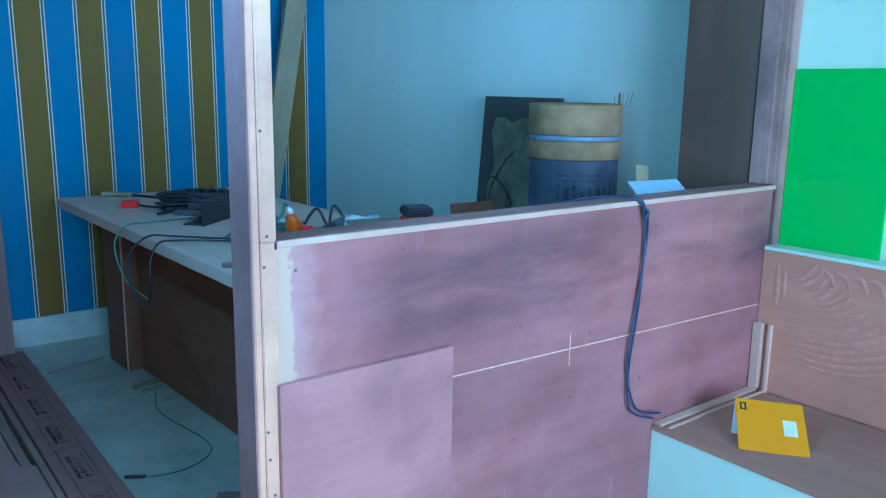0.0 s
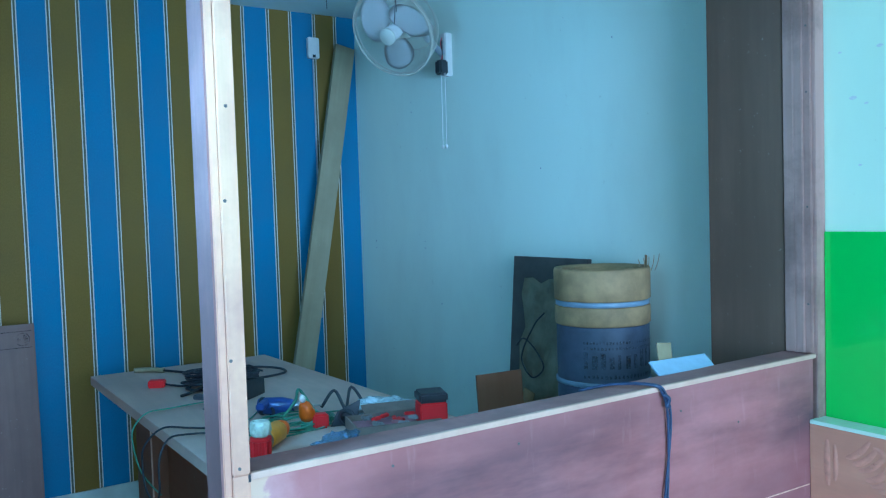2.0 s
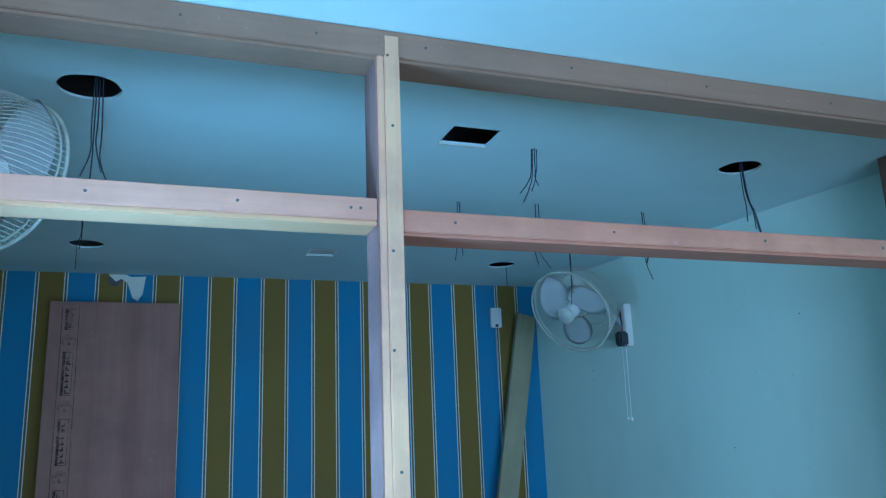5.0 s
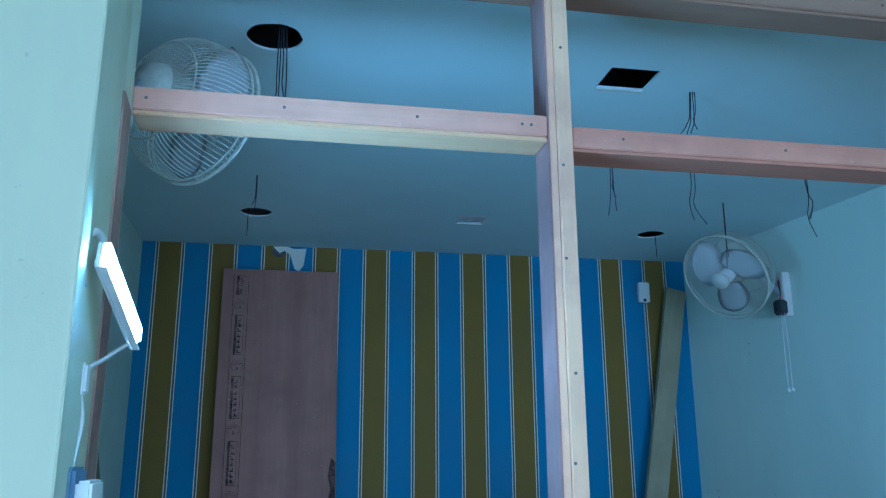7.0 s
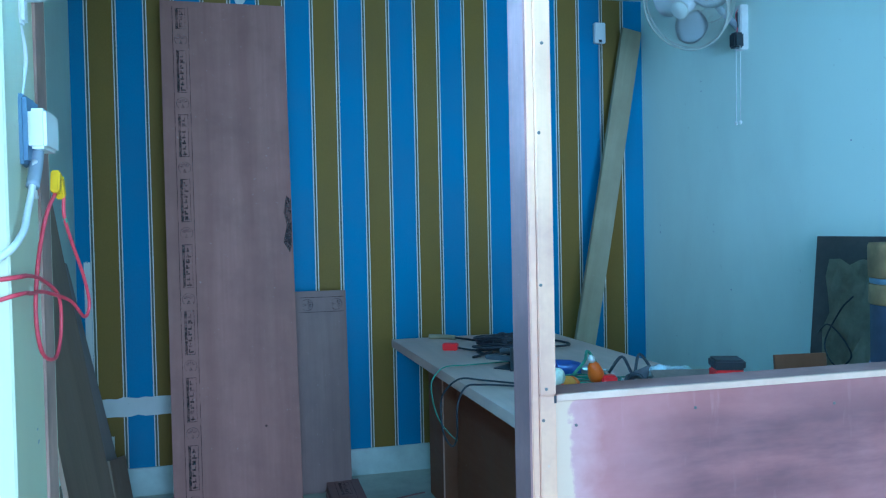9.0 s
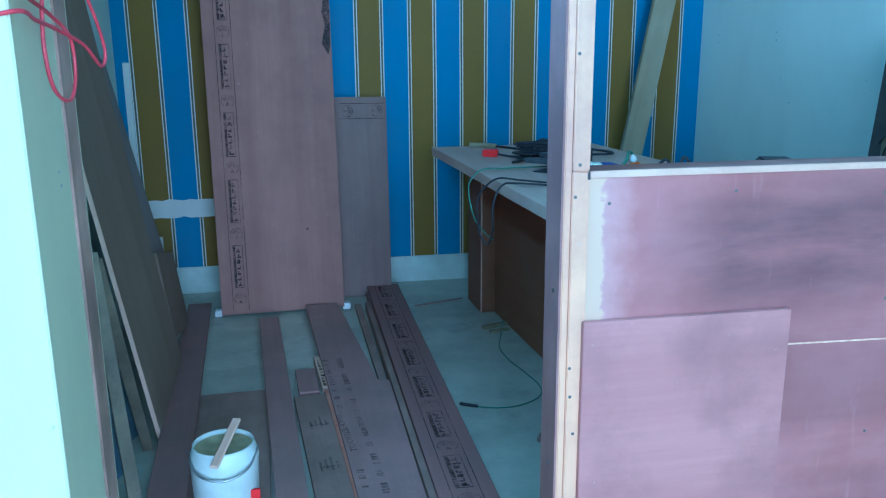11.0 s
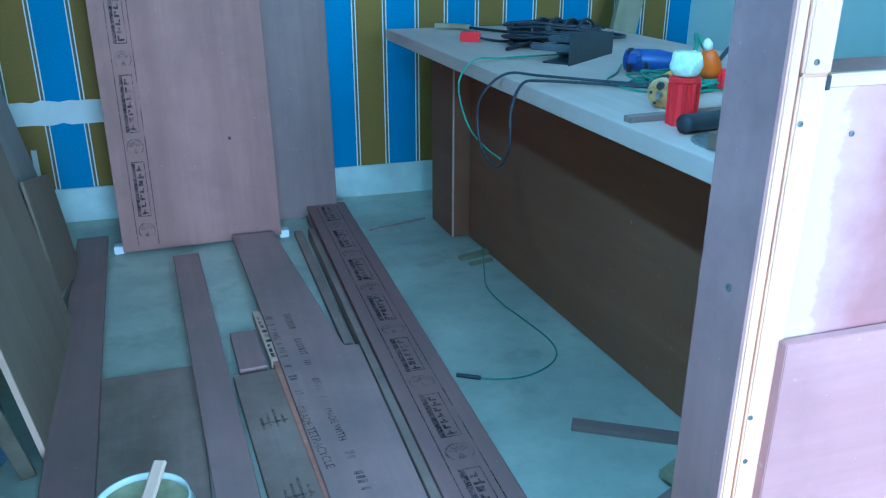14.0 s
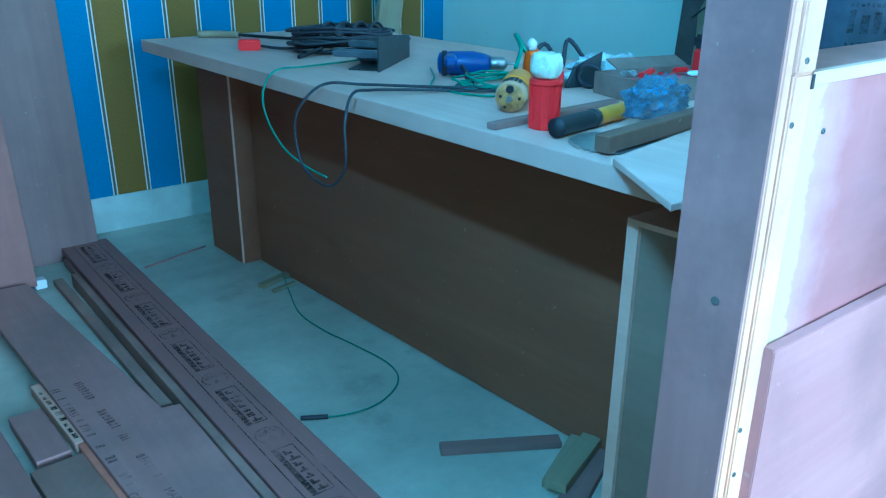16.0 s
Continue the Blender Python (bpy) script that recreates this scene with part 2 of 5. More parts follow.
M_INKMID = ink("worn_ink", (0.05, 0.04, 0.04), 0.60)
M_INKPALE = ink("faded_ink", (0.06, 0.06, 0.065), 0.30)
M_CHALK = plain("chalk_line", (0.95, 0.50, 0.36), 0.9, vary=0.3, scale=120, bump=0)
M_BLACK = plain("black_rubber", (0.02, 0.022, 0.028), 0.5, scale=60)
M_CABLE = plain("dark_cable", (0.028, 0.032, 0.042), 0.5, scale=60)
M_BLUEWIRE = plain("blue_wire", (0.018, 0.045, 0.10), 0.45, scale=60)
M_GREENWIRE = plain("green_wire", (0.04, 0.26, 0.17), 0.4, scale=60)
M_REDWIRE = plain("red_wire", (0.75, 0.06, 0.09), 0.4, scale=60)
M_WHITEPL = plain("white_plastic", (0.78, 0.78, 0.76), 0.35, vary=0.06, scale=20)
M_HOLDER = plain("blue_grey_plastic", (0.12, 0.24, 0.36), 0.4, vary=0.1, scale=30)
M_GREYPL = plain("grey_plastic", (0.30, 0.36, 0.42), 0.4, vary=0.1, scale=30)
M_YELLOW = plain("yellow_plastic", (0.95, 0.48, 0.01), 0.4, scale=30)
M_RED = plain("red_plastic", (1.0, 0.030, 0.035), 0.4, vary=0.05, scale=25, bump=0.05, spec=0.2)
M_ORANGE = plain("orange_plastic", (1.0, 0.13, 0.005), 0.35, scale=25)
M_TOOLYEL = plain("tool_yellow", (0.85, 0.36, 0.04), 0.4, scale=25)
M_BLUETOOL = plain("blue_tool_plastic", (0.02, 0.07, 0.26), 0.35, scale=25)
M_STEEL = plain("worn_steel", (0.45, 0.45, 0.45), 0.35, metal=0.9, scale=40)
M_SCREW = plain("dull_screw_steel", (0.16, 0.15, 0.14), 0.6, metal=0.4, scale=40, spec=0.2)
M_STEELDK = plain("dull_grey_metal", (0.10, 0.12, 0.14), 0.45, metal=0.3, scale=40)
M_DARKMET = plain("dark_metal", (0.06, 0.07, 0.08), 0.4, metal=0.6, scale=40)
M_CARD = plain("brown_cardboard", (0.302, 0.25, 0.15), 0.8, vary=0.15, scale=14)
M_TRAY = plain("grey_brown_card", (0.24, 0.17, 0.14), 0.75, vary=0.2, scale=16)
M_KRAFT = plain("kraft_wrap", (0.44, 0.27, 0.135), 0.7, vary=0.25, scale=12, bump=0.3)
M_LABEL = plain("grey_printed_wrap", (0.075, 0.10, 0.15), 0.55, vary=0.3, scale=9, bump=0.3)
M_BAG = plain("clear_plastic_bag", (0.55, 0.66, 0.70), 0.12, vary=0.3, scale=30, bump=0.5)
M_TAPE = plain("blue_grey_tape", (0.22, 0.34, 0.44), 0.4, vary=0.1, scale=20)
M_TARP = plain("blue_tarpaulin", (0.17, 0.30, 0.41), 0.45, vary=0.2, scale=6, bump=0.2)
M_BATTEN = ply("spattered_batten", (0.22, 0.17, 0.12), (0.31, 0.25, 0.18), (0.05, 0.042, 0.035), stain_amount=0.8, vary=0.05)
M_FOAM = plain("pale_blue_foam", (0.28, 0.46, 0.58), 0.6, vary=0.08, scale=20)
M_BOOK = plain("orange_cover", (1.0, 0.31, 0.0), 0.4, vary=0.04, scale=6, bump=0)
M_SLAB = plain("dark_slab", (0.09, 0.085, 0.08), 0.5, vary=0.3, scale=10)
M_GREYSHEET = plain("olive_wrap_paper", (0.43, 0.40, 0.28), 0.6, vary=0.35, scale=10, bump=0.5)
M_CEMENT = plain("cement", (0.30, 0.29, 0.27), 0.9, vary=0.2, scale=10)
M_GLUE = plain("dried_glue", (0.70, 0.28, 0.19), 0.4, vary=0.15, scale=30, bump=0.3)
M_TISSUE = plain("crumpled_tissue", (0.62, 0.66, 0.54), 0.85, vary=0.2, scale=60, bump=0.6)
M_FANWHITE = plain("fan_white", (0.66, 0.68, 0.62), 0.35, vary=0.05, scale=20, bump=0)
M_CAGE = plain("dusty_cage_enamel", (0.55, 0.55, 0.48), 0.35, vary=0.15, scale=40, bump=0)
M_BLADE = plain("fan_blade", (0.85, 0.86, 0.88), 0.25, vary=0.04, scale=10, bump=0)
M_SMUDGE = plain("smudge_grey", (0.66, 0.68, 0.62), 0.8, scale=60)
M_PATCH = wall_paint("filler_plaster", (0.72, 0.72, 0.66), amount=0.4, rough=0.9)
M_TUBE, _nt, _b = mat_new("lamp_glow")
_b.inputs["Emission Color"].default_value = (0.15, 0.53, 1.0, 1)
_b.inputs["Emission Strength"].default_value = 1300.0


# ---- shape helpers ----
def finish(bm, name, material, smooth=False):
    bmesh.ops.recalc_face_normals(bm, faces=bm.faces)
    me = bpy.data.meshes.new(name)
    bm.to_mesh(me)
    bm.free()
    me.materials.append(material)
    if smooth:
        me.polygons.foreach_set("use_smooth", [True] * len(me.polygons))
    return me


def world_of(ob):
    m = ob.matrix_basis.copy()
    while ob.parent:
        m = ob.parent.matrix_basis @ ob.matrix_parent_inverse @ m
        ob = ob.parent
    return m


def part(name, bm, material, parent, label="", smooth=False, m=None):
    ob = new(name, finish(bm, name, material, smooth))
    if m is not None:
        ob.matrix_basis = m
    if parent:
        ob.parent = parent
        ob.matrix_parent_inverse = world_of(parent).inverted()
    if label:
        tagged(ob, label)
    return ob


def thing(name, at, label, category, group="", kind=""):
    ob = new(name)
    ob.empty_display_size = 0.05
    ob.location = at
    return tagged(ob, label, category, group, kind)


def solo(name, bm, material, label, category, group="", kind="", smooth=False, m=None):
    return tagged(part(name, bm, material, None, smooth=smooth, m=m), label, category, group, kind)


def box(x0, x1, y0, y1, z0, z1, bevel=0.0, bm=None):
    bm = bm or bmesh.new()
    r = bmesh.ops.create_cube(bm, size=1.0, matrix=Matrix.Translation(((x0 + x1) / 2, (y0 + y1) / 2, (z0 + z1) / 2)) @ Matrix.Diagonal((x1 - x0, y1 - y0, z1 - z0, 1)))
    if bevel:
        es = list({e for v in r["verts"] for e in v.link_edges})
        bmesh.ops.bevel(bm, geom=es, offset=bevel, segments=2, affect="EDGES")
    return bm


def prism(pts, z0, z1, bevel=0.0):
    """Upright block over a plan outline."""
    bm = bmesh.new()
    lo = [bm.verts.new((x, y, z0)) for x, y in pts]
    f = bm.faces.new(lo)
    r = bmesh.ops.extrude_face_region(bm, geom=[f])
    bmesh.ops.translate(bm, vec=(0, 0, z1 - z0), verts=[g for g in r["geom"] if isinstance(g, bmesh.types.BMVert)])
    if bevel:
        bmesh.ops.bevel(bm, geom=list(bm.edges), offset=bevel, segments=1, affect="EDGES")
    return bm


def axes(o, along, across):
    """Pose with y along a board, x across it and z off its face."""
    y = Vector(along).normalized()
    z = Vector(across).cross(y).normalized()
    x = y.cross(z)
    m = Matrix((x, y, z)).transposed().to_4x4()
    m.translation = Vector(o)
    return m


def board_mesh(w, length, th, bevel=0.0015, bow=0.0, rag=0.0):
    """A board from its lower corner: x 0..w, y 0..length, z 0..th, slightly bowed."""
    bm = bmesh.new()
    n = 10 if bow else 1
    rings = []
    for i in range(n + 1):
        y = length * i / n
        b = bow * math.sin(math.pi * i / n)
        r = rag * (noise.noise((i * 0.7, w * 9, length)) if rag else 0)
        rings.append([bm.verts.new(p) for p in ((0 + r, y, b), (w + r, y, b), (w + r, y, th + b), (0 + r, y, th + b))])
    for a, c in zip(rings, rings[1:]):
        for k in range(4):
            bm.faces.new((a[k], a[(k + 1) % 4], c[(k + 1) % 4], c[k]))
    bm.faces.new(rings[0])
    bm.faces.new(rings[-1][::-1])
    if bevel:
        bmesh.ops.recalc_face_normals(bm, faces=bm.faces)
        sharp = [e for e in bm.edges if len(e.link_faces) == 2 and e.calc_face_angle(0) > 0.8]
        bmesh.ops.bevel(bm, geom=sharp, offset=bevel, segments=1, affect="EDGES")
    return bm


def board(name, o, end, across, w, th, material, label, category, bow=0.0, group="", bevel=0.0015):
    along = Vector(end) - Vector(o)
    return solo(name, board_mesh(w, along.length, th, bevel, bow), material, label, category, group, m=axes(o, along, across))


def smooth_line(pts, steps=6):
    ps = [Vector(p) for p in pts]
    ps = [ps[0] * 2 - ps[1]] + ps + [ps[-1] * 2 - ps[-2]]
    out = []
    for i in range(1, len(ps) - 2):
        for k in range(steps):
            t = k / steps
            a, b, c, d = ps[i - 1:i + 3]
            out.append(0.5 * ((2 * b) + (c - a) * t + (2 * a - 5 * b + 4 * c - d) * t * t + (3 * b - a - 3 * c + d) * t ** 3))
    out.append(ps[-2])
    return out


def tube(pts, r, sides=6, steps=6, bm=None, closed=False):
    bm = bm or bmesh.new()
    line = smooth_line(pts, steps) if steps > 1 else [Vector(p) for p in pts]
    rings = []
    side = None
    for i, p in enumerate(line):
        if closed:
            d = (line[(i + 1) % len(line)] - line[i - 1]).normalized()
        else:
            d = (line[min(i + 1, len(line) - 1)] - line[max(i - 1, 0)]).normalized()
        if side is None:
            side = d.orthogonal().normalized()
        side = (side - d * side.dot(d)).normalized()
        up = d.cross(side)
        rings.append([bm.verts.new(p + (side * math.cos(2 * math.pi * k / sides) + up * math.sin(2 * math.pi * k / sides)) * r) for k in range(sides)])
    pairs = list(zip(rings, rings[1:])) + ([(rings[-1], rings[0])] if closed else [])
    for a, c in pairs:
        for k in range(sides):
            bm.faces.new((a[k], a[(k + 1) % sides], c[(k + 1) % sides], c[k]))
    if not closed:
        bm.faces.new(rings[0])
        bm.faces.new(rings[-1][::-1])
    return bm


def lathe(profile, sides=32, bm=None, wobble=0.0):
    """Turned body round z from (radius, height) pairs."""
    bm = bm or bmesh.new()
    rings = []
    for r, z in profile:
        rings.append([bm.verts.new((r * (1 + wobble * noise.noise((math.cos(a) * 2, math.sin(a) * 2, z * 9))) * math.cos(a), r * math.sin(a), z)) for a in (2 * math.pi * k / sides for k in range(sides))])
    for a, c in zip(rings, rings[1:]):
        for k in range(sides):
            bm.faces.new((a[k], a[(k + 1) % sides], c[(k + 1) % sides], c[k]))
    bm.faces.new(rings[0])
    bm.faces.new(rings[-1][::-1])
    return bm


def ring(r, thick, z=0.0, sides=40, bm=None):
    pts = [(r * math.cos(2 * math.pi * k / sides), r * math.sin(2 * math.pi * k / sides), z) for k in range(sides)]
    return tube(pts, thick, 5, 1, bm, closed=True)


def facing(at, way):
    """Pose whose z axis points along way."""
    m = Vector(way).to_track_quat("Z", "Y").to_matrix().to_4x4()
    m.translation = Vector(at)
    return m


# ---- setting ----
CEIL = 2.54
BACK = 4.70


def wall_x(y):
    """x of the right-hand wall, which runs a little out of square."""
    return 2.85 + (BACK - y) * 0.125


solo("floor", prism([(-0.3, 2.0), (3.3, 2.0), (3.3, 4.85), (-0.3, 4.85)], -0.30, 0.0), M_FLOOR, "dusty pale tiled floor strewn with boards", "floor", kind="structure")
solo("floor_front", box(-3.0, 3.2, -3.2, 2.0, -0.30, -0.15), M_FLOOR, "dusty pale floor of the front room", "floor", kind="structure")
solo("wall_back", box(-0.3, 3.2, BACK, BACK + 0.12, 0.0, CEIL), M_PAPER, "wall papered in blue and brown stripes", "wall", kind="structure")
solo("wall_right", prism([(wall_x(BACK), BACK), (wall_x(2.06), 2.06), (3.4, 2.06), (3.4, BACK)], 0.0, CEIL), M_WHITE, "white painted side wall with screw holes", "wall", kind="structure")
solo("wall_left", box(-0.30, -0.15, 2.02, BACK, 0.0, CEIL), M_WHITE, "white painted wall behind leaning boards", "wall", kind="structure")
solo("wall_pillar", prism([(-3.0, 1.52), (0.363, 1.564), (0.3155, 1.926), (0.3155, 2.0), (-3.0, 2.0)], -0.15, CEIL, 0.003), M_PILLAR, "off-white painted pillar with scuffs", "wall", kind="structure")
solo("wall_front_right", box(3.052, 3.25, -3.2, 2.058, -0.15, CEIL), M_BRIGHT, "white wall above green laminate", "wall", kind="structure")
solo("wall_front_left", box(-3.1, -3.0, -3.2, 2.0, -0.15, CEIL), M_WHITE, "white front room wall", "wall", kind="structure")
bm = box(-3.0, -2.3, -3.2, -3.0, -0.15, CEIL)
box(2.3, 3.05, -3.2, -3.0, -0.15, CEIL, bm=bm)
box(-2.3, 2.3, -3.2, -3.0, 2.25, CEIL, bm=bm)
solo("wall_shop_front", bm, M_WHITE, "white wall with a wide open shop front", "wall", kind="structure")
solo("ground", box(-30, 30, -60, -3.2, -0.4, -0.2), M_CEMENT, "grey cement ground outside", "ground", kind="structure")

# ceiling with cut-outs for lamps
HOLES = [(0.556, 2.46, 0.074), (2.585, 2.57, 0.070), (2.40, 4.16, 0.068), (0.445, 4.09, 0.070)]
SQUARES = [(1.58, 2.53, 0.150, 0.130), (1.445, 4.05, 0.135, 0.125)]
bm = bmesh.new()


def loop(pts):
    vs = [bm.verts.new((x, y, CEIL)) for x, y in pts]
    return [bm.edges.new((vs[i], vs[(i + 1) % len(vs)])) for i in range(len(vs))]


edges = loop([(-3.0, -3.0), (3.2, -3.0), (3.2, 4.8), (-3.0, 4.8)])
inner = []
for x, y, r in HOLES:
    inner += loop([(x + r * math.cos(a) * (1 + 0.06 * noise.noise((a * 2, x, y))), y + r * math.sin(a) * (1 + 0.06 * noise.noise((a * 2, y, x)))) for a in (2 * math.pi * k / 28 for k in range(28))])
for x, y, w, d in SQUARES:
    inner += loop([(x - w / 2, y - d / 2), (x + w / 2, y - d / 2), (x + w / 2, y + d / 2), (x - w / 2, y + d / 2)])
bmesh.ops.triangle_fill(bm, use_beauty=True, use_dissolve=False, edges=edges + inner)
r = bmesh.ops.extrude_edge_only(bm, edges=inner)
bmesh.ops.translate(bm, vec=(0, 0, 0.007), verts=[g for g in r["geom"] if isinstance(g, bmesh.types.BMVert)])
solo("ceiling", bm, M_CEIL, "white board ceiling with cut lamp holes", "ceiling", kind="structure")
# unseen walls added round the void so no sky shows through the holes
bm = box(-3.0, 3.2, -3.05, -3.001, CEIL + 0.001, CEIL + 0.219)
box(-3.0, 3.2, 4.70, 4.8, CEIL + 0.008, CEIL + 0.219, bm=bm)
box(-3.05, -3.001, -3.0, 4.8, CEIL + 0.001, CEIL + 0.219, bm=bm)
box(3.201, 3.25, -3.0, 4.8, CEIL + 0.001, CEIL + 0.219, bm=bm)
solo("added_void_wall", bm, M_CEMENT, "unseen cement-grey wall added to keep sky out of the ceiling void", "wall", kind="structure")
solo("ceiling_slab", box(-3.0, 3.2, -3.0, 4.8, CEIL + 0.22, CEIL + 0.35), M_CEMENT, "dark concrete slab above the ceiling boards", "ceiling", kind="structure")

# skirting tiles along the back wall
sk = thing("skirting", (0.5, BACK, 0), "pale tiled skirting under the striped paper", "skirting", kind="structure")
for i in range(5):
    part("tile", box(-0.145 + i * 0.6, -0.145 + i * 0.6 + 0.597, BACK - 0.010, BACK, 0.0, 0.138, 0.001), M_SKIRT, sk)
skl = thing("skirting_side", (-0.15, 3.4, 0), "pale tiled skirting along a side wall", "skirting", kind="structure")
for i in range(4):
    part("tile", box(-0.15, -0.140, 2.2 + i * 0.6, 2.2 + i * 0.6 + 0.597, 0.0, 0.138, 0.001), M_SKIRT, skl)


def ragged(name, x0, x1, y, z0, z1, mat, label, category, seed, parent=None):
    """Uneven smear on a wall that faces the front, 3 mm thick."""
    bm = bmesh.new()
    pts = []
    n = 14
    for i in range(n):
        pts.append((x0 + (x1 - x0) * i / (n - 1), z1 + 0.012 * noise.noise((i * 0.9, seed, 1))))
    for i in reversed(range(n)):
        pts.append((x0 + (x1 - x0) * i / (n - 1), z0 + 0.012 * noise.noise((i * 0.9, seed, 5))))
    f = bm.faces.new([bm.verts.new((a, y, b)) for a, b in pts])
    r = bmesh.ops.extrude_face_region(bm, geom=[f])
    bmesh.ops.translate(bm, vec=(0, -0.003, 0), verts=[g for g in r["geom"] if isinstance(g, bmesh.types.BMVert)])
    return solo(name, bm, mat, label, category, kind="structure")


ragged("wall_patch", -0.085, 0.34, BACK, 0.395, 0.485, M_PATCH, "pale filler band across striped paper", "wall patch", 1)
ragged("wall_patch", -0.115, -0.085, BACK, 0.50, 1.15, M_PATCH, "pale vertical filler strip on striped paper", "wall patch", 7)
ragged("wall_patch", -0.02, 0.0, BACK, 0.16, 0.30, M_PATCH, "small torn spot in striped paper", "wall patch", 4)
# torn wallpaper near the ceiling
bm = bmesh.new()
outline = [(0.51, 2.535), (0.545, 2.50), (0.57, 2.515), (0.60, 2.495), (0.625, 2.42), (0.650, 2.405), (0.672, 2.44), (0.684, 2.53), (0.62, 2.525), (0.58, 2.537)]
f = bm.faces.new([bm.verts.new((x, BACK - 0.001, z)) for x, z in outline])
r = bmesh.ops.extrude_face_region(bm, geom=[f])
bmesh.ops.translate(bm, vec=(0, -0.006, 0), verts=[g for g in r["geom"] if isinstance(g, bmesh.types.BMVert)])
solo("torn_paper", bm, M_PATCH, "white torn flap of wallpaper near the ceiling", "torn paper", kind="structure")

bm = prism([(0.48 + 0.035 * math.cos(a) * (1 + 0.4 * noise.noise((a, 2, 1))), 0.028 * math.sin(a) * (1 + 0.5 * noise.noise((a, 7, 3)))) for a in (2 * math.pi * k / 12 for k in range(12))], 0.0, 0.004)
solo("torn_hole", bm, M_SLAB, "dark ragged hole torn in striped paper", "hole", kind="structure", m=Matrix.Translation((0.06, BACK - 0.001, 2.505)) @ pose(0, 0, 0, 90, 0, 0))

# ---- partition: half wall, post and beams ----
part_th = 0.085
hw = thing("half_wall", (2.1, 2.0, -0.15), "half-height reddish plywood partition with pale lipping", "partition", kind="structure")
part("face_sheet", box(1.199, 2.985, 1.996, 2.006, -0.15, 0.9335), M_HALF, hw, "smoke-stained reddish plywood facing")
part("core", box(1.2, 2.985, 2.007, 2.075, -0.15, 0.925), M_PLYDESK, hw)
part("back_sheet", box(1.2, 2.985, 2.076, 2.084, 0.0, 0.925), M_PLY, hw)
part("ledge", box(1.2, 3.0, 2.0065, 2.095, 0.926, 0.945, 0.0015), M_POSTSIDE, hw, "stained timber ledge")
part("lipping", box(1.1995, 3.0, 1.9935, 2.0060, 0.934, 0.947, 0.0015), M_PALE, hw, "pale wooden lipping")
part("cover_board", box(1.192, 1.634, 1.980, 1.9945, -0.15, 0.656, 0.0012), M_PLYPINK, hw, "pale pink plywood board laid on")
bm = bmesh.new()
vs = [bm.verts.new(p) for p in ((1.636, 1.9955, 0.5735), (2.96, 1.9955, 0.5465), (2.96, 1.9955, 0.5500), (1.636, 1.9955, 0.5770))]
f = bm.faces.new(vs)
r = bmesh.ops.extrude_face_region(bm, geom=[f])
bmesh.ops.translate(bm, vec=(0, -0.0008, 0), verts=[g for g in r["geom"] if isinstance(g, bmesh.types.BMVert)])
part("joint_line", bm, M_CHALK, hw, "pale open joint line")
part("pencil_mark", box(2.043, 2.046, 1.9948, 1.9955, 0.52, 0.61), M_CHALK, hw)


def screw(parent, at, way=(0, -1, 0), r=0.0032):
    bm = lathe([(r, 0), (r, 0.0012), (r * 0.55, 0.0016), (r * 0.5, 0.0006)], 10)
    part("screw", bm, M_SCREW, parent, m=facing(at, way))


for x, z in ((1.24, 0.885), (1.50, 0.90), (1.83, 0.885), (2.12, 0.60), (2.38, 0.87), (1.86, 0.66), (2.35, 0.42), (2.05, 0.43), (1.85, 0.36), (2.62, 0.80)):
    screw(hw, (x, 1.9958, z))

post = thing("partition_post", (1.175, 2.04, -0.15), "pale timber post with stained ply side", "post", kind="structure")
part("front_face", box(1.165, 1.1985, 1.992, 2.085, 0.948, CEIL - 0.012, 0.002), M_POST, post)
part("front_face", box(1.165, 1.1985, 1.993, 2.085, -0.15, 0.9475, 0.002), M_POST, post)
part("notch", box(1.194, 1.1988, 1.9915, 1.9925, 0.932, 0.946), M_BLACK, post)
part("edge_strip", box(1.150, 1.1645, 1.996, 2.085, -0.15, CEIL - 0.012, 0.002), M_POST, post)
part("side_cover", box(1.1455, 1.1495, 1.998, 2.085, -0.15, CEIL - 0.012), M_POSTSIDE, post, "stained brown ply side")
for z in (0.34, 0.71):
    screw(post, (1.1455, 2.03, z), (-1, 0, 0), 0.005)
for z in (0.05, 0.22, 0.42, 0.50, 0.56, 0.90, 0.96, 1.16, 1.45, 1.62, 1.85, 2.05, 2.32, 2.48):
    screw(post, (1.176 + 0.006 * math.sin(z * 20), 1.992 if z > 0.93 else 1.993, z))

bl = thing("partition_beam", (0.73, 2.04, 2.14), "pinkish primed timber rail over a doorway", "beam", kind="structure")
part("rail", box(0.316, 1.1445, 1.996, 2.085, 2.113, 2.160, 0.002), M_WOOD, bl)
part("edge_strip", box(0.316, 1.1445, 1.999, 2.083, 2.103, 2.1128, 0.002), M_CREAM, bl, "cream planed edge")
for x in (0.34, 0.601, 0.868, 1.09, 1.11):
    screw(bl, (x, 1.996, 2.137))
br = thing("partition_beam", (2.1, 2.04, 2.13), "reddish timber rail above a half wall", "beam", kind="structure")
part("rail", box(1.199, 2.99, 1.996, 2.085, 2.092, 2.140, 0.002), M_REDWOOD, br)
part("edge_strip", box(1.199, 2.99, 2.0, 2.083, 2.085, 2.0918, 0.001), M_REDWOOD, br)
for x in (1.313, 1.696, 2.12, 2.50, 2.86):
    screw(br, (x, 1.996, 2.118))
bt = thing("partition_beam", (1.6, 2.04, 2.5), "timber head rail under the ceiling, shade put into its brown", "beam", kind="structure")
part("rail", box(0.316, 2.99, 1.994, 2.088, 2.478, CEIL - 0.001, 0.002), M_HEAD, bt)
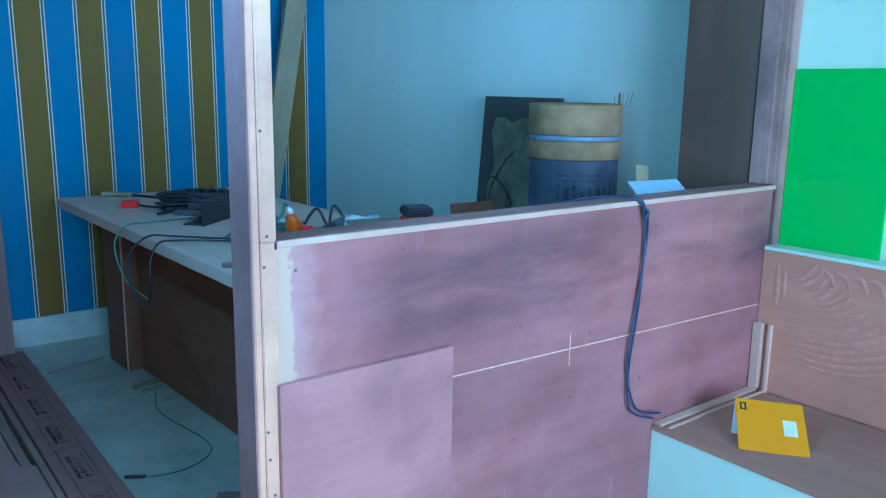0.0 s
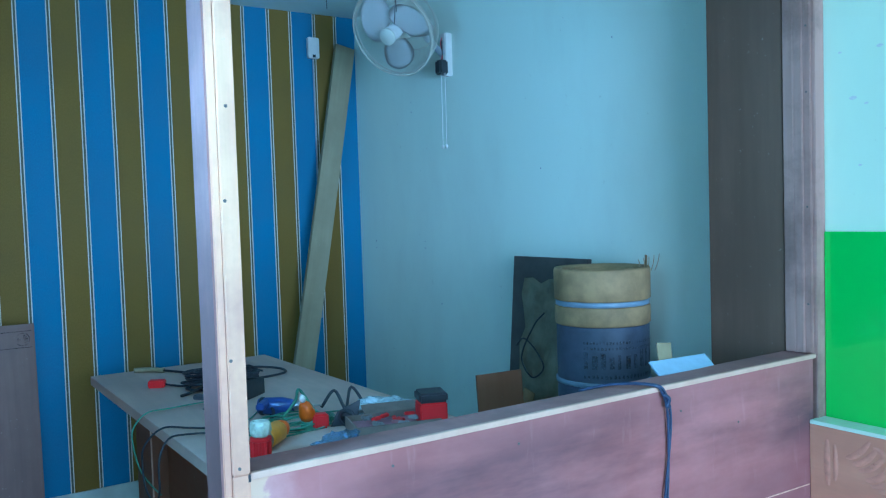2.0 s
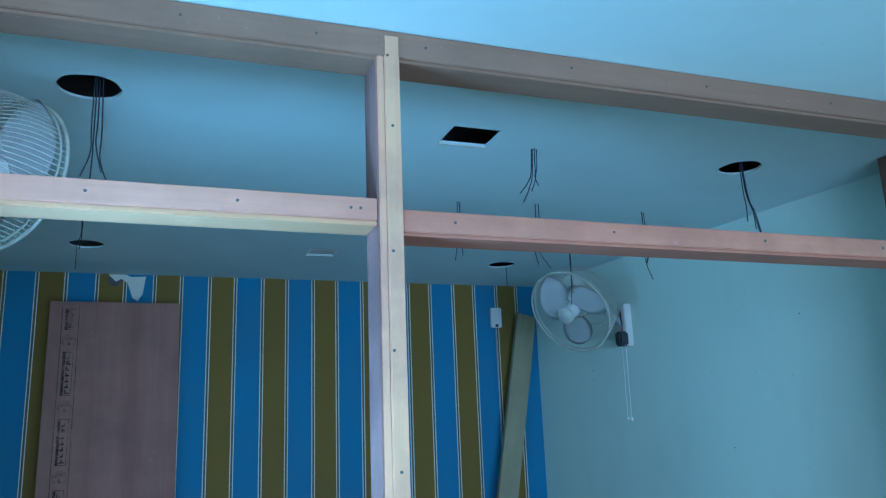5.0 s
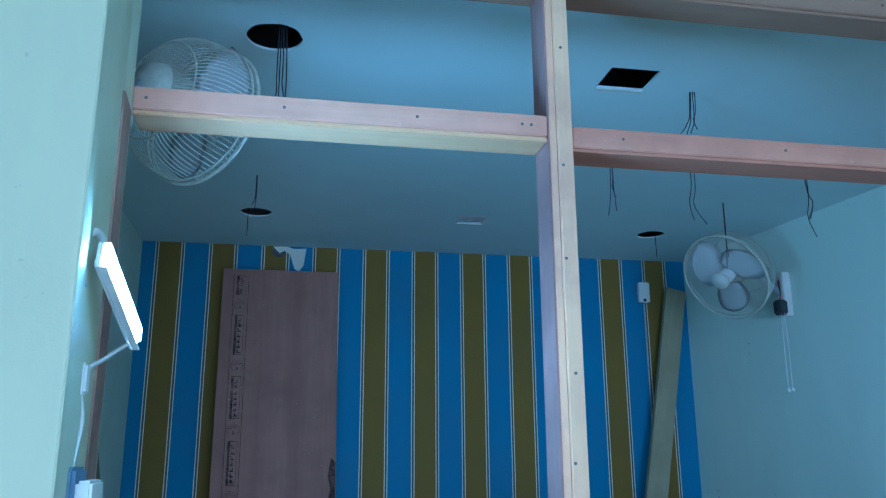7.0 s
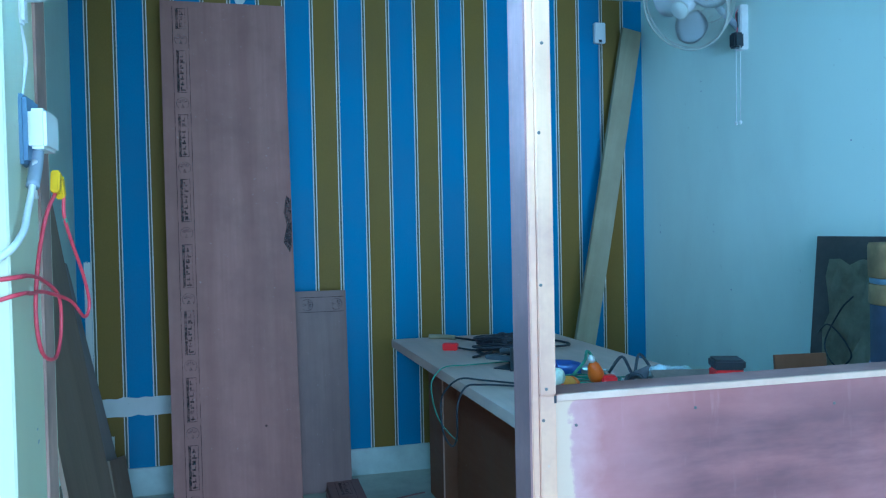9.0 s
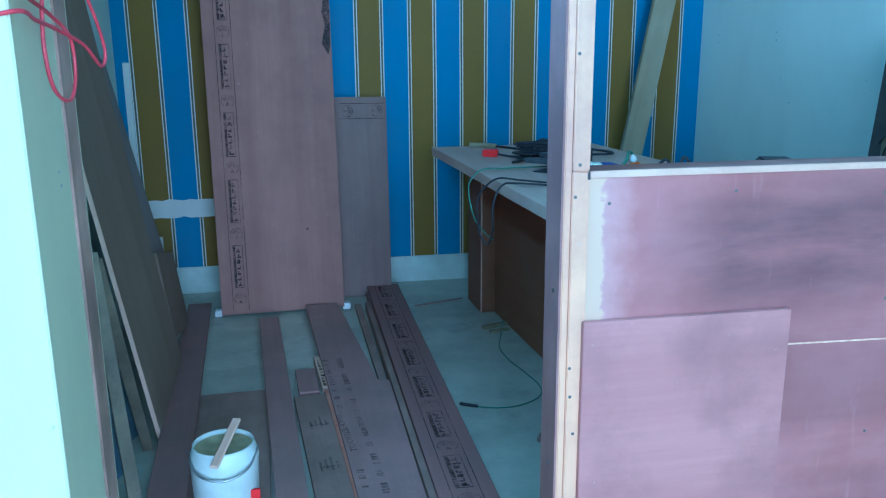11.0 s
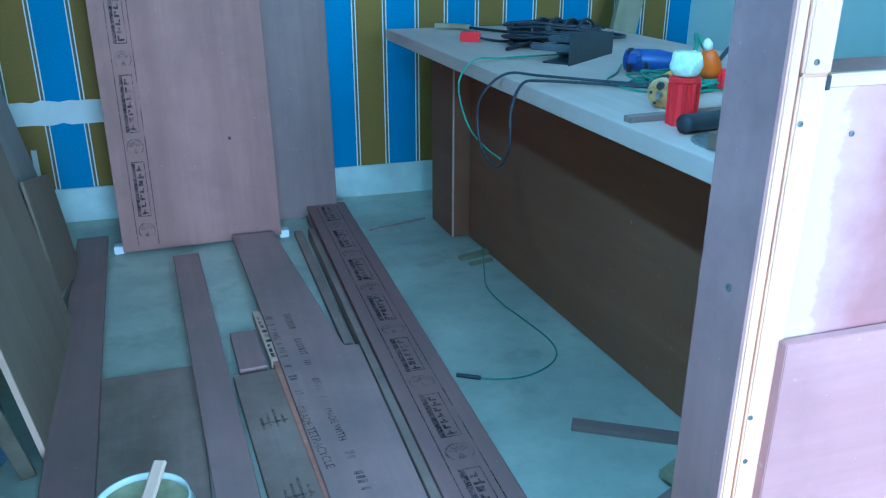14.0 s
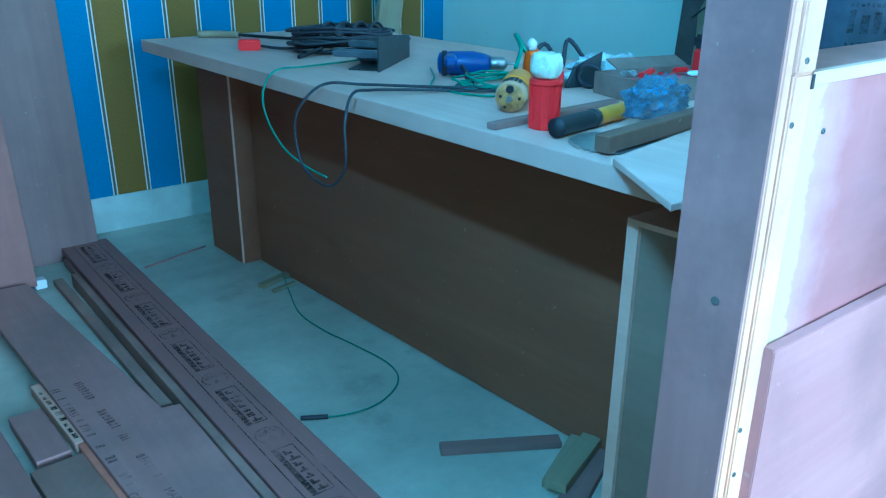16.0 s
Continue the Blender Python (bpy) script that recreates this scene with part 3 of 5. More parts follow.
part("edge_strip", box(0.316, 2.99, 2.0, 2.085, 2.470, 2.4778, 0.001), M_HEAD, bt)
for x in (0.5, 0.75, 1.02, 1.26, 1.62, 2.0, 2.4, 2.8):
    screw(bt, (x, 1.994, 2.51))

jb = thing("partition_jamb", (3.02, 2.04, -0.15), "stained brown timber jamb with stepped edges", "post", kind="structure")
part("front_face", box(3.001, 3.050, 1.990, 2.056, -0.15, CEIL - 0.002, 0.002), M_JAMB, jb)
part("reveal", box(2.991, 3.0005, 2.000, 2.056, 0.948, CEIL - 0.07, 0.002), M_JAMB, jb)
part("edge_strip", box(2.982, 2.9905, 2.022, 2.05, 0.948, 2.09, 0.002), M_JAMB, jb)
part("edge_strip", box(2.980, 2.9908, 2.050, 2.085, 0.948, CEIL - 0.002, 0.002), M_JAMB, jb)
for z in (1.1, 1.4, 1.75, 1.95, 2.3):
    screw(jb, (2.991, 2.012, z), (-1, 0, 0))
solo("side_panel", box(2.985, 2.998, 2.09, 2.372, 0.0, CEIL - 0.002, 0.001), M_SIDE, "dark brown plywood panel lining the wall end", "panel", kind="structure")
solo("door_jamb", prism([(0.3188, 1.897), (0.3236, 1.897), (0.3175, 1.985), (0.3158, 1.985), (0.3158, 1.926)], -0.15, 2.104), M_JAMB, "purplish stained timber strip on the pillar", "door jamb", kind="structure")

# green laminate and bench of the front room
solo("green_panel", box(3.040, 3.0515, 1.664, 1.9885, 0.60, 1.322, 0.001), M_GREEN, "glossy bright green laminate wall panel", "wall panel", kind="structure")
bench = thing("bench", (2.7, 1.2, -0.15), "built-in plywood bench with a pale laminate front", "bench", kind="")
part("front_panel", box(2.425, 2.437, 0.2, 1.9945, -0.15, 0.238), M_LBLUE, bench, "pale blue-green laminate front")
part("seat", box(2.42, 2.962, 0.2, 1.9945, 0.2385, 0.252, 0.001), M_SEAT, bench, "brown plywood seat")
part("backrest", box(2.963, 2.985, 0.2, 1.9945, 0.2525, 0.736, 0.001), M_BACKREST, bench, "glue-smeared reddish plywood backrest")
part("top_cap", box(2.963, 3.038, 0.2, 1.9945, 0.7365, 0.748, 0.001), M_LBLUE, bench, "pale edge cap")
part("end_panel", box(2.44, 2.96, 0.2, 0.215, -0.15, 0.238), M_PLYDESK, bench)
part("edge_bead", box(2.43, 2.95, 1.965, 1.9935, 0.2525, 0.262, 0.002), M_PALE, bench, "pale glue-stained joint bead")
part("edge_bead", box(2.44, 2.95, 1.940, 1.950, 0.2525, 0.258, 0.001), M_PALE, bench)
part("edge_bead", box(2.935, 2.9625, 1.962, 1.9935, 0.2625, 0.49, 0.002), M_PALE, bench)
part("edge_bead", box(2.948, 2.9625, 1.935, 1.945, 0.2525, 0.49, 0.001), M_PALE, bench)
# broad glue strokes smeared over the backrest with a comb


def stroke(pts, w, h):
    """Flat rounded bead along a line on the backrest face."""
    bm = bmesh.new()
    line = smooth_line(pts, 5)
    rings = []
    for i, p in enumerate(line):
        d = (line[min(i + 1, len(line) - 1)] - line[max(i - 1, 0)]).normalized()
        side = Vector((1, 0, 0)).cross(d).normalized()
        f = math.sin(math.pi * min(1.0, max(0.03, (i + 0.3) / len(line)))) ** 0.4
        rings.append([bm.verts.new(p + side * (w * f * u) - Vector((h * f * v, 0, 0))) for u, v in ((-1, -0.3), (-0.7, 0.6), (0, 1.0), (0.7, 0.6), (1, -0.3))])
    for a, c in zip(rings, rings[1:]):
        for k in range(4):
            bm.faces.new((a[k], a[k + 1], c[k + 1], c[k]))
    return bm


rng = random.Random(3)
FACE = 2.9626
for k in range(13):
    y0, z0 = 1.880 - 0.019 * k, 0.655 - 0.017 * k + 0.010 * rng.random()
    run, rise = 0.070 + 0.004 * k, 0.062 - 0.001 * k
    pts = [(FACE, y0 - run * f, z0 + rise * f - 0.012 * math.sin(math.pi * f)) for f in (0, 0.33, 0.66, 1.0)]
    part("glue_stroke", stroke(pts, 0.0085 + 0.002 * rng.random(), 0.0016), M_GLUE, bench, smooth=True)
for k in range(5):
    z0 = 0.470 - 0.022 * k
    pts = [(FACE, 1.885 - 0.010 * k - 0.29 * f, z0 - 0.035 * math.sin(math.pi * f * 0.8) + 0.07 * f) for f in (0, 0.25, 0.5, 0.75, 1.0)]
    part("glue_stroke", stroke(pts, 0.008, 0.0014), M_GLUE, bench, smooth=True)
for k in range(4):
    pts = [(FACE, 1.80 - 0.05 * k, 0.705 - 0.004 * k), (FACE, 1.77 - 0.05 * k, 0.690), (FACE, 1.75 - 0.05 * k, 0.655)]
    part("glue_stroke", stroke(pts, 0.009, 0.0014), M_GLUE, bench, smooth=True)
part("glue_stroke", stroke([(FACE, 1.938, 0.70), (FACE, 1.940, 0.63), (FACE, 1.936, 0.56)], 0.010, 0.0014), M_GLUE, bench, smooth=True)
part("glue_stroke", stroke([(FACE, 1.915, 0.69), (FACE, 1.912, 0.63), (FACE, 1.915, 0.58)], 0.008, 0.0014), M_GLUE, bench, smooth=True)
for k in range(14):
    part("glue_blob", lathe([(0.004, 0), (0.003, 0.003), (0.0, 0.004)], 8, wobble=0.5), M_GLUE, bench, smooth=True, m=facing((2.9628, 1.60 + 0.28 * rng.random(), 0.38 + 0.30 * rng.random()), (-1, 0, 0)))

# ---- lamp, wires and fittings on the pillar ----
lamp = thing("hanging_lamp", (0.36, 1.66, 1.75), "bright slim lamp hung from a hook on the pillar", "lamp")
lamp_m = axes((0.368, 1.67, 1.742), (0.004, 0.30, -0.09), (0, -0.27, -0.96))
part("tube", box(-0.016, 0.016, 0.0, 0.265, 0.0, 0.012, 0.005), M_TUBE, lamp, "glowing white tube", m=lamp_m)
part("back_strip", box(-0.021, 0.021, -0.012, 0.277, -0.008, -0.001, 0.002), M_WHITEPL, lamp, m=lamp_m)
# lips added to block the tube's glare on the pillar
for a in ((-0.021, -0.019), (0.019, 0.021)):
    part("added_shield_lip", box(*a, -0.010, 0.275, -0.0008, 0.009), M_WHITEPL, lamp, m=lamp_m)
part("hook", tube([(0.335, 1.665, 1.75), (0.345, 1.69, 1.785), (0.35, 1.725, 1.785), (0.352, 1.735, 1.76), (0.35, 1.715, 1.745)], 0.006, 8), M_WHITEPL, lamp, smooth=True)
part("cord", tube([(0.368, 1.935, 1.66), (0.345, 1.85, 1.62), (0.338, 1.74, 1.58), (0.338, 1.70, 1.50), (0.34, 1.72, 1.44)], 0.0035), M_WHITEPL, lamp, smooth=True)
part("cord", tube([(0.338, 1.725, 1.575), (0.338, 1.77, 1.52), (0.338, 1.745, 1.47), (0.34, 1.725, 1.44)], 0.0035), M_WHITEPL, lamp, smooth=True)
part("cord_switch", box(0.332, 0.348, 1.725, 1.75, 1.555, 1.60, 0.004), M_WHITEPL, lamp, "white inline cord switch")

sock = thing("socket_adapter", (0.33, 1.72, 1.42), "white plug adapter on a grey holder", "socket")
part("holder", box(0.330, 0.356, 1.685, 1.755, 1.365, 1.455, 0.005), M_HOLDER, sock, "blue-grey holder")
part("adapter", box(0.356, 0.378, 1.69, 1.765, 1.385, 1.437, 0.004), M_WHITEPL, sock, "white adapter")
part("pin", box(0.358, 0.37, 1.7655, 1.776, 1.398, 1.42, 0.002), M_DARKMET, sock)
solo("mains_cable", tube([(0.36, 1.71, 1.37), (0.36, 1.685, 1.33), (0.362, 1.65, 1.30), (0.368, 1.60, 1.275), (0.36, 1.545, 1.25), (0.30, 1.545, 1.22)], 0.0045, 8), M_WHITEPL, "white mains cable hanging from a plug", "cable", smooth=True)
solo("cable_sleeve", tube([(0.36, 1.722, 1.385), (0.36, 1.71, 1.362), (0.36, 1.69, 1.336)], 0.0085, 8), M_GREYPL, "dark grey strain sleeve on a cable", "cable sleeve", smooth=True)
solo("thin_cable", tube([(0.35, 1.74, 1.39), (0.345, 1.745, 1.36), (0.345, 1.775, 1.325)], 0.0035, 6), M_WHITEPL, "thin white lead from a plug adapter", "cable", smooth=True)
swp = thing("socket_plate", (0.26, 1.65, 1.20), "white wall socket plate with holes", "socket plate")
part("plate", box(0.226, 0.320, 1.538, 1.5625, 1.147, 1.237, 0.006), M_WHITEPL, swp)
for dx, dz in ((0.255, 1.20), (0.268, 1.183), (0.282, 1.205)):
    part("hole", lathe([(0.004, 0), (0.004, 0.001)], 10), M_DARKMET, swp, m=facing((dx, 1.5385, dz), (0, -1, 0)))
red = thing("red_wire_loop", (0.36, 1.72, 1.33), "loose red wire loop with yellow connectors", "wire")
part("wire", tube([(0.365, 1.80, 1.335), (0.36, 1.76, 1.30), (0.355, 1.73, 1.24), (0.352, 1.72, 1.17), (0.355, 1.735, 1.115), (0.36, 1.79, 1.10), (0.36, 1.83, 1.135), (0.36, 1.82, 1.185), (0.352, 1.76, 1.212), (0.36, 1.66, 1.222), (0.37, 1.57, 1.225), (0.33, 1.545, 1.22)], 0.0028, 6), M_REDWIRE, red, smooth=True)
part("wire", tube([(0.37, 1.825, 1.33), (0.37, 1.825, 1.30), (0.375, 1.85, 1.26), (0.38, 1.90, 1.21), (0.382, 1.93, 1.165), (0.378, 1.91, 1.145), (0.37, 1.85, 1.175), (0.355, 1.76, 1.195), (0.362, 1.66, 1.20), (0.37, 1.57, 1.205), (0.32, 1.545, 1.19)], 0.0028, 6), M_REDWIRE, red, smooth=True)
part("joint", tube([(0.3705, 1.826, 1.298), (0.3725, 1.838, 1.277)], 0.0033, 6, 2), M_GREENWIRE, red, "green taped joint")
for k, (y, z) in enumerate(((1.797, 1.348), (1.822, 1.342))):
    part("connector", box(-0.006, 0.006, -0.008, 0.008, -0.016, 0.016, 0.002), M_YELLOW, red, "yellow connector", m=pose(0.366, y, z, 25 if k else -15, 0, 0))
scf = thing("pillar_scuffs", (0.33, 1.75, 1.0), "dark chips and scuffs in paint", "scuffs", kind="structure")
for y, z, s in ((1.66, 1.70, 0.010), (1.64, 1.64, 0.004), (1.80, 0.98, 0.009), (1.79, 1.0, 0.006), (1.78, 1.9, 0.003)):
    xf = 0.363 - (y - 1.564) * 0.1312
    part("scuff", lathe([(s, 0), (s * 0.7, 0.0006)], 7, wobble=0.8), M_GREYPL, scf, m=facing((xf, y, z), (1, 0.13, 0)) @ Matrix.Diagonal((1, 0.3, 1, 1)))

# ---- fans ----


def fan_cage(parent, m, r, depth, spokes, mat, wire=0.0005):
    part("cage_ring", ring(r, 0.0050, 0.0, 56), M_CAGE, parent, "thick rim of the cage", smooth=True, m=m)
    part("cage_ring", ring(r * 0.985, 0.0030, 0.018, 56), M_CAGE, parent, smooth=True, m=m)
    part("cage_ring", ring(r * 0.70, 0.0024, depth, 48), M_CAGE, parent, smooth=True, m=m)
    bm = bmesh.new()
    for k in range(spokes):
        a = 2 * math.pi * k / spokes
        c, s = math.cos(a), math.sin(a)
        tube([(0.04 * c, 0.04 * s, -0.042), (r * 0.5 * c, r * 0.5 * s, -0.036), (r * 0.85 * c, r * 0.85 * s, -0.018), (r * c, r * s, 0.0)], 0.0004, 3, 2, bm)
        tube([(0.05 * c, 0.05 * s, depth + 0.012), (r * 0.70 * c, r * 0.70 * s, depth), (r * 0.93 * c, r * 0.93 * s, depth * 0.62), (r * 0.99 * c, r * 0.99 * s, 0.0)], wire, 3, 3, bm)
    tagged(part("cage_wire_mesh", bm, mat, parent, m=m), kind="stuff")


def fan_blade():
    """Broad rounded blade with a pitched face, from the hub along x."""
    bm = bmesh.new()
    rows = []
    for i in range(11):
        u = i / 10
        rr = 0.030 + 0.150 * u
        half = 0.024 + 0.072 * math.sin(math.pi * (0.12 + 0.60 * u)) ** 0.8
        row = []
        for j in range(7):
            v = (j - 3) / 3
            reach = rr - 0.030 * u * v * v + 0.016 * u * v
            row.append(bm.verts.new((reach, v * half + 0.018 * u, 0.024 + 0.020 * v + 0.006 * v * v)))
        rows.append(row)
    for a, c in zip(rows, rows[1:]):
        for j in range(6):
            bm.faces.new((a[j], a[j + 1], c[j + 1], c[j]))
    bmesh.ops.solidify(bm, geom=list(bm.faces), thickness=0.002)
    return bm


def wall_fan(at, way, anchor, plate, label, spokes=56, spin=20, r=0.200, wire=0.0005):
    fan = thing("wall_fan", plate, label, "fan", "wall fans")
    m = facing(at, way)
    fan_cage(fan, m, r, 0.155, spokes, M_CAGE, wire)
    part("badge_disc", lathe([(0.0, -0.046), (0.036, -0.045), (0.040, -0.041), (0.040, -0.037), (0.0, -0.036)], 28), M_FANWHITE, fan, "round white cage badge", smooth=True, m=m)
    part("hub", lathe([(0.0, -0.018), (0.026, -0.016), (0.034, -0.005), (0.036, 0.02), (0.034, 0.055)], 24), M_BLADE, fan, smooth=True, m=m)
    part("motor", lathe([(0.030, 0.062), (0.056, 0.070), (0.066, 0.10), (0.066, 0.165), (0.055, 0.195), (0.02, 0.21)], 28), M_CAGE, fan, "dusty tan motor housing", smooth=True, m=m)
    for k in range(3):
        part("blade", fan_blade(), M_BLADE, fan, smooth=True, m=m @ pose(0, 0, 0, 0, 0, 120 * k + spin))
    back = m @ Vector((0, 0, 0.19))
    part("neck", tube([back, (Vector(back) + Vector(anchor)) / 2 + Vector((0, 0, -0.01)), anchor], 0.016, 10), M_GREYPL, fan, smooth=True)
    return fan


f1 = wall_fan((2.524, 3.707, 2.225), (0.779, 0.347, 0.52), (2.92, 3.90, 2.20), (2.95, 3.9, 2.16), "white caged wall fan with three pale blades", 120, 35, 0.200, 0.0011)
part("bracket", box(2.915, wall_x(3.86) + 0.01, 3.865, 3.915, 2.09, 2.30, 0.004), M_WHITEPL, f1)
part("swivel", box(2.845, 2.895, 3.81, 3.86, 2.085, 2.155, 0.008), M_DARKMET, f1, "dark swivel joint")
for dy in (0.0, 0.032):
    part("pull_cord", tube([(2.870, 3.84 - dy, 2.09), (2.870, 3.84 - dy, 1.95), (2.868, 3.84 - dy, 1.745)], 0.0016, 5, 2), M_WHITEPL, f1)
    part("cord_bead", lathe([(0.003, 0), (0.007, 0.004), (0.007, 0.014), (0.002, 0.02)], 10), M_WHITEPL, f1, m=pose(2.868, 3.84 - dy, 1.728))
for k in range(3):
    part("lead_wire", tube([(2.895, 3.86, 2.27 - 0.012 * k), (2.875, 3.845 - 0.006 * k, 2.24), (2.880, 3.84, 2.19 - 0.01 * k), (2.872, 3.838, 2.15)], 0.0026, 5), M_CABLE if k else M_REDWIRE, f1, smooth=True)
f2 = wall_fan((0.385, 2.50, 2.315), (-0.62, -0.74, 0.10), (0.21, 2.27, 2.24), (0.1, 2.01, 2.2), "white caged wall fan with a close wire guard", 84, 20, 0.186, 0.0013)
part("bracket", box(0.14, 0.26, 2.001, 2.28, 2.18, 2.24, 0.004), M_WHITEPL, f2)

# ---- wires hanging from the ceiling ----


def droop(x, y, length, n, mat, seed, spread=0.05, label="loose wires hanging from a ceiling hole"):
    rg = random.Random(seed)
    t = thing("hanging_wires", (x, y, CEIL), label, "wires", "ceiling wires")
    for k in range(n):
        ex, ey = (rg.random() - 0.5) * 2 * spread, (rg.random() - 0.5) * 2 * spread
        l = length * (0.65 + 0.5 * rg.random())
        pts = [(x + ex * 0.1, y, CEIL + 0.2205), (x + ex * 0.3, y + ey * 0.3, CEIL - l * 0.35), (x + ex * 0.35, y + ey, CEIL - l * 0.7), (x + ex, y + ey, CEIL - l)]
        part("wire", tube(pts, 0.0018, 5, 5), mat if k % 3 else M_CABLE, t, smooth=True)
    return t


droop(1.815, 2.573, 0.16, 4, M_BLUEWIRE, 1)
droop(1.78, 3.154, 0.22, 3, M_BLUEWIRE, 2, 0.02)
droop(2.488, 3.60, 0.36, 2, M_CABLE, 3, 0.02)
droop(2.567, 3.132, 0.26, 3, M_CABLE, 4, 0.05)
droop(2.074, 3.109, 0.22, 2, M_BLUEWIRE, 5, 0.08)
droop(1.698, 3.726, 0.10, 2, M_BLUEWIRE, 6, 0.02)
droop(0.472, 3.578, 0.15, 2, M_BLUEWIRE, 7, 0.02)
droop(0.575, 2.45, 0.30, 4, M_CABLE, 8, 0.055)
droop(2.575, 2.56, 0.27, 4, M_BLUEWIRE, 9, 0.035)
droop(2.43, 4.17, 0.12, 1, M_CABLE, 10, 0.01)
droop(0.41, 4.09, 0.10, 2, M_CABLE, 11, 0.01)
for x, y, w, d in SQUARES:
    t = thing("hole_trim", (x, y, CEIL), "white chipped edge of a square ceiling cut-out", "trim", kind="structure")
    part("edge", box(x - w / 2, x + w / 2, y + d / 2, y + d / 2 + 0.012, CEIL - 0.004, CEIL - 0.0005), M_PATCH, t)

x, y, w, d = SQUARES[1]
grille = thing("ceiling_grille", (x, y, CEIL), "small pale slatted grille in a ceiling cut-out", "grille")
for k in range(4):
    part("slat", box(x - w / 2 + 0.004, x + w / 2 - 0.004, -0.011, 0.011, -0.001, 0.001), M_WHITEPL, grille, m=pose(0, y - d / 2 + 0.018 + 0.030 * k, CEIL + 0.006, 35, 0, 0))
for dx in (-w / 2, w / 2 - 0.006):
    part("side_rail", box(x + dx, x + dx + 0.006, y - d / 2, y + d / 2, CEIL - 0.003, CEIL + 0.006), M_WHITEPL, grille)

# switch box with its drop cord on the striped wall
swb = thing("switch_box", (2.585, BACK, 2.35), "small white switch box on striped wall", "switch")
part("box", box(2.552, 2.617, BACK - 0.03, BACK, 2.292, 2.405, 0.004), M_WHITEPL, swb)
part("notch", box(2.575, 2.592, BACK - 0.032, BACK - 0.030, 2.295, 2.31), M_DARKMET, swb)
part("cord", tube([(2.585, BACK - 0.008, 2.295), (2.587, BACK - 0.006, 1.8), (2.58, BACK - 0.006, 1.2), (2.58, BACK - 0.006, 0.85)], 0.004, 6), M_GREYPL, swb)
marks = thing("wall_marks", (2.9, 4.1, 1.25), "small screw holes and chips in white paint", "screw holes", kind="structure")
for y, z in ((4.12, 1.27), (4.12, 1.235), (4.55, 1.27), (4.55, 1.235), (4.2, 2.0), (4.2, 1.95), (3.3, 1.6), (2.9, 2.1), (4.0, 0.95)):
    part("hole", lathe([(0.0035, 0), (0.003, 0.001)], 8), M_GREYPL, marks, m=facing((wall_x(y) - 0.0005, y, z), (-1, -0.12, 0)))

# ---- boards leaning at the back ----


def printed_band(parent, m, x0, x1, y0, y1, period, lift, ink, phase=0.0):
    """Printed edge band on a board: two rules, round emblems and framed blocks of bars."""
    part("printed_rule", box(x0, x0 + 0.0025, y0, y1, lift, lift + 0.0004), ink, parent, m=m)
    part("printed_rule", box(x1 - 0.0025, x1, y0, y1, lift, lift + 0.0004), ink, parent, m=m)
    w = x1 - x0
    c = (x0 + x1) / 2
    y = y0 + phase
    while y + w * 0.9 < y1:
        bm = bmesh.new()
        cy = y + w * 0.45

        def wedge(r0, r1, a0, a1, n=8):
            for i in range(n):
                a, b = a0 + (a1 - a0) * i / n, a0 + (a1 - a0) * (i + 1) / n
                q = [(c + rr * math.cos(t), cy + rr * math.sin(t)) for rr, t in ((r0, a), (r1, a), (r1, b), (r0, b))]
                bm.faces.new([bm.verts.new((p[0], p[1], lift + 0.0004)) for p in q])

        wedge(w * 0.34, w * 0.40, -0.9, 4.0, 14)
        for k in range(5):
            wedge(w * 0.08, w * 0.29, 0.35 + 0.55 * k, 0.35 + 0.55 * k + 0.40, 3)
        wedge(w * 0.02, w * 0.30, 4.3, 5.1, 4)
        part("printed_mark", bm, ink, parent, m=m)
        b0, b1 = y + w * 1.15, min(y + period - w * 0.25, y1 - 0.008)
        if b1 - b0 > 0.05:
            for a in ((c - w * 0.30, c - w * 0.275, b0, b1), (c + w * 0.275, c + w * 0.30, b0, b1), (c - w * 0.275, c + w * 0.275, b0, b0 + 0.003), (c - w * 0.275, c + w * 0.275, b1 - 0.003, b1)):
                part("printed_rule", box(*a, lift, lift + 0.0004), ink, parent, m=m)
            part("printed_tint", box(c - w * 0.27, c - w * 0.14, b0 + 0.004, b1 - 0.004, lift, lift + 0.0003), ink, parent, m=m)
            rg = random.Random(int(y * 1000))
            n = 7
            st = (b1 - b0 - 0.016) / n
            for k in range(n):
                a = b0 + 0.008 + k * st
                top = w * (0.20 if k in (0, 5) else 0.12)
                part("printed_bar", box(c - w * 0.09, c + top, a, a + st * 0.30, lift, lift + 0.0004), ink, parent, m=m)
                part("printed_bar", box(c + (w * 0.07 if rg.random() < 0.5 else -w * 0.09), c + (w * 0.12 if rg.random() < 0.5 else 0), a + st * 0.30, a + st * 0.72, lift, lift + 0.0004), ink, parent, m=m)
        y += period


lean = thing("leaning_plywood_sheet", (0.58, 4.25, 0.0), "tall reddish plywood sheet leaning on striped wall", "plywood")
lm = axes((0.303, 4.25, 0.012), (-0.020, 0.235, 2.345), (1, 0.03, 0))
part("sheet", board_mesh(0.563, 2.357, 0.012, 0.001), M_PLY, lean, m=lm)
printed_band(lean, lm, 0.052, 0.125, 0.02, 2.33, 0.300, 0.0122, M_INK, 0.02)
part("torn_film", prism([(0.520, 1.22), (0.548, 1.17), (0.556, 1.20), (0.560, 1.28), (0.5605, 1.42), (0.54, 1.44), (0.525, 1.36), (0.538, 1.30)], 0.0122, 0.0132), M_INK, lean, "dark torn film", m=lm)
part("knot", lathe([(0.006, 0), (0.005, 0.0005)], 10), M_INK, lean, m=lm @ pose(0.41, 0.38, 0.0122))
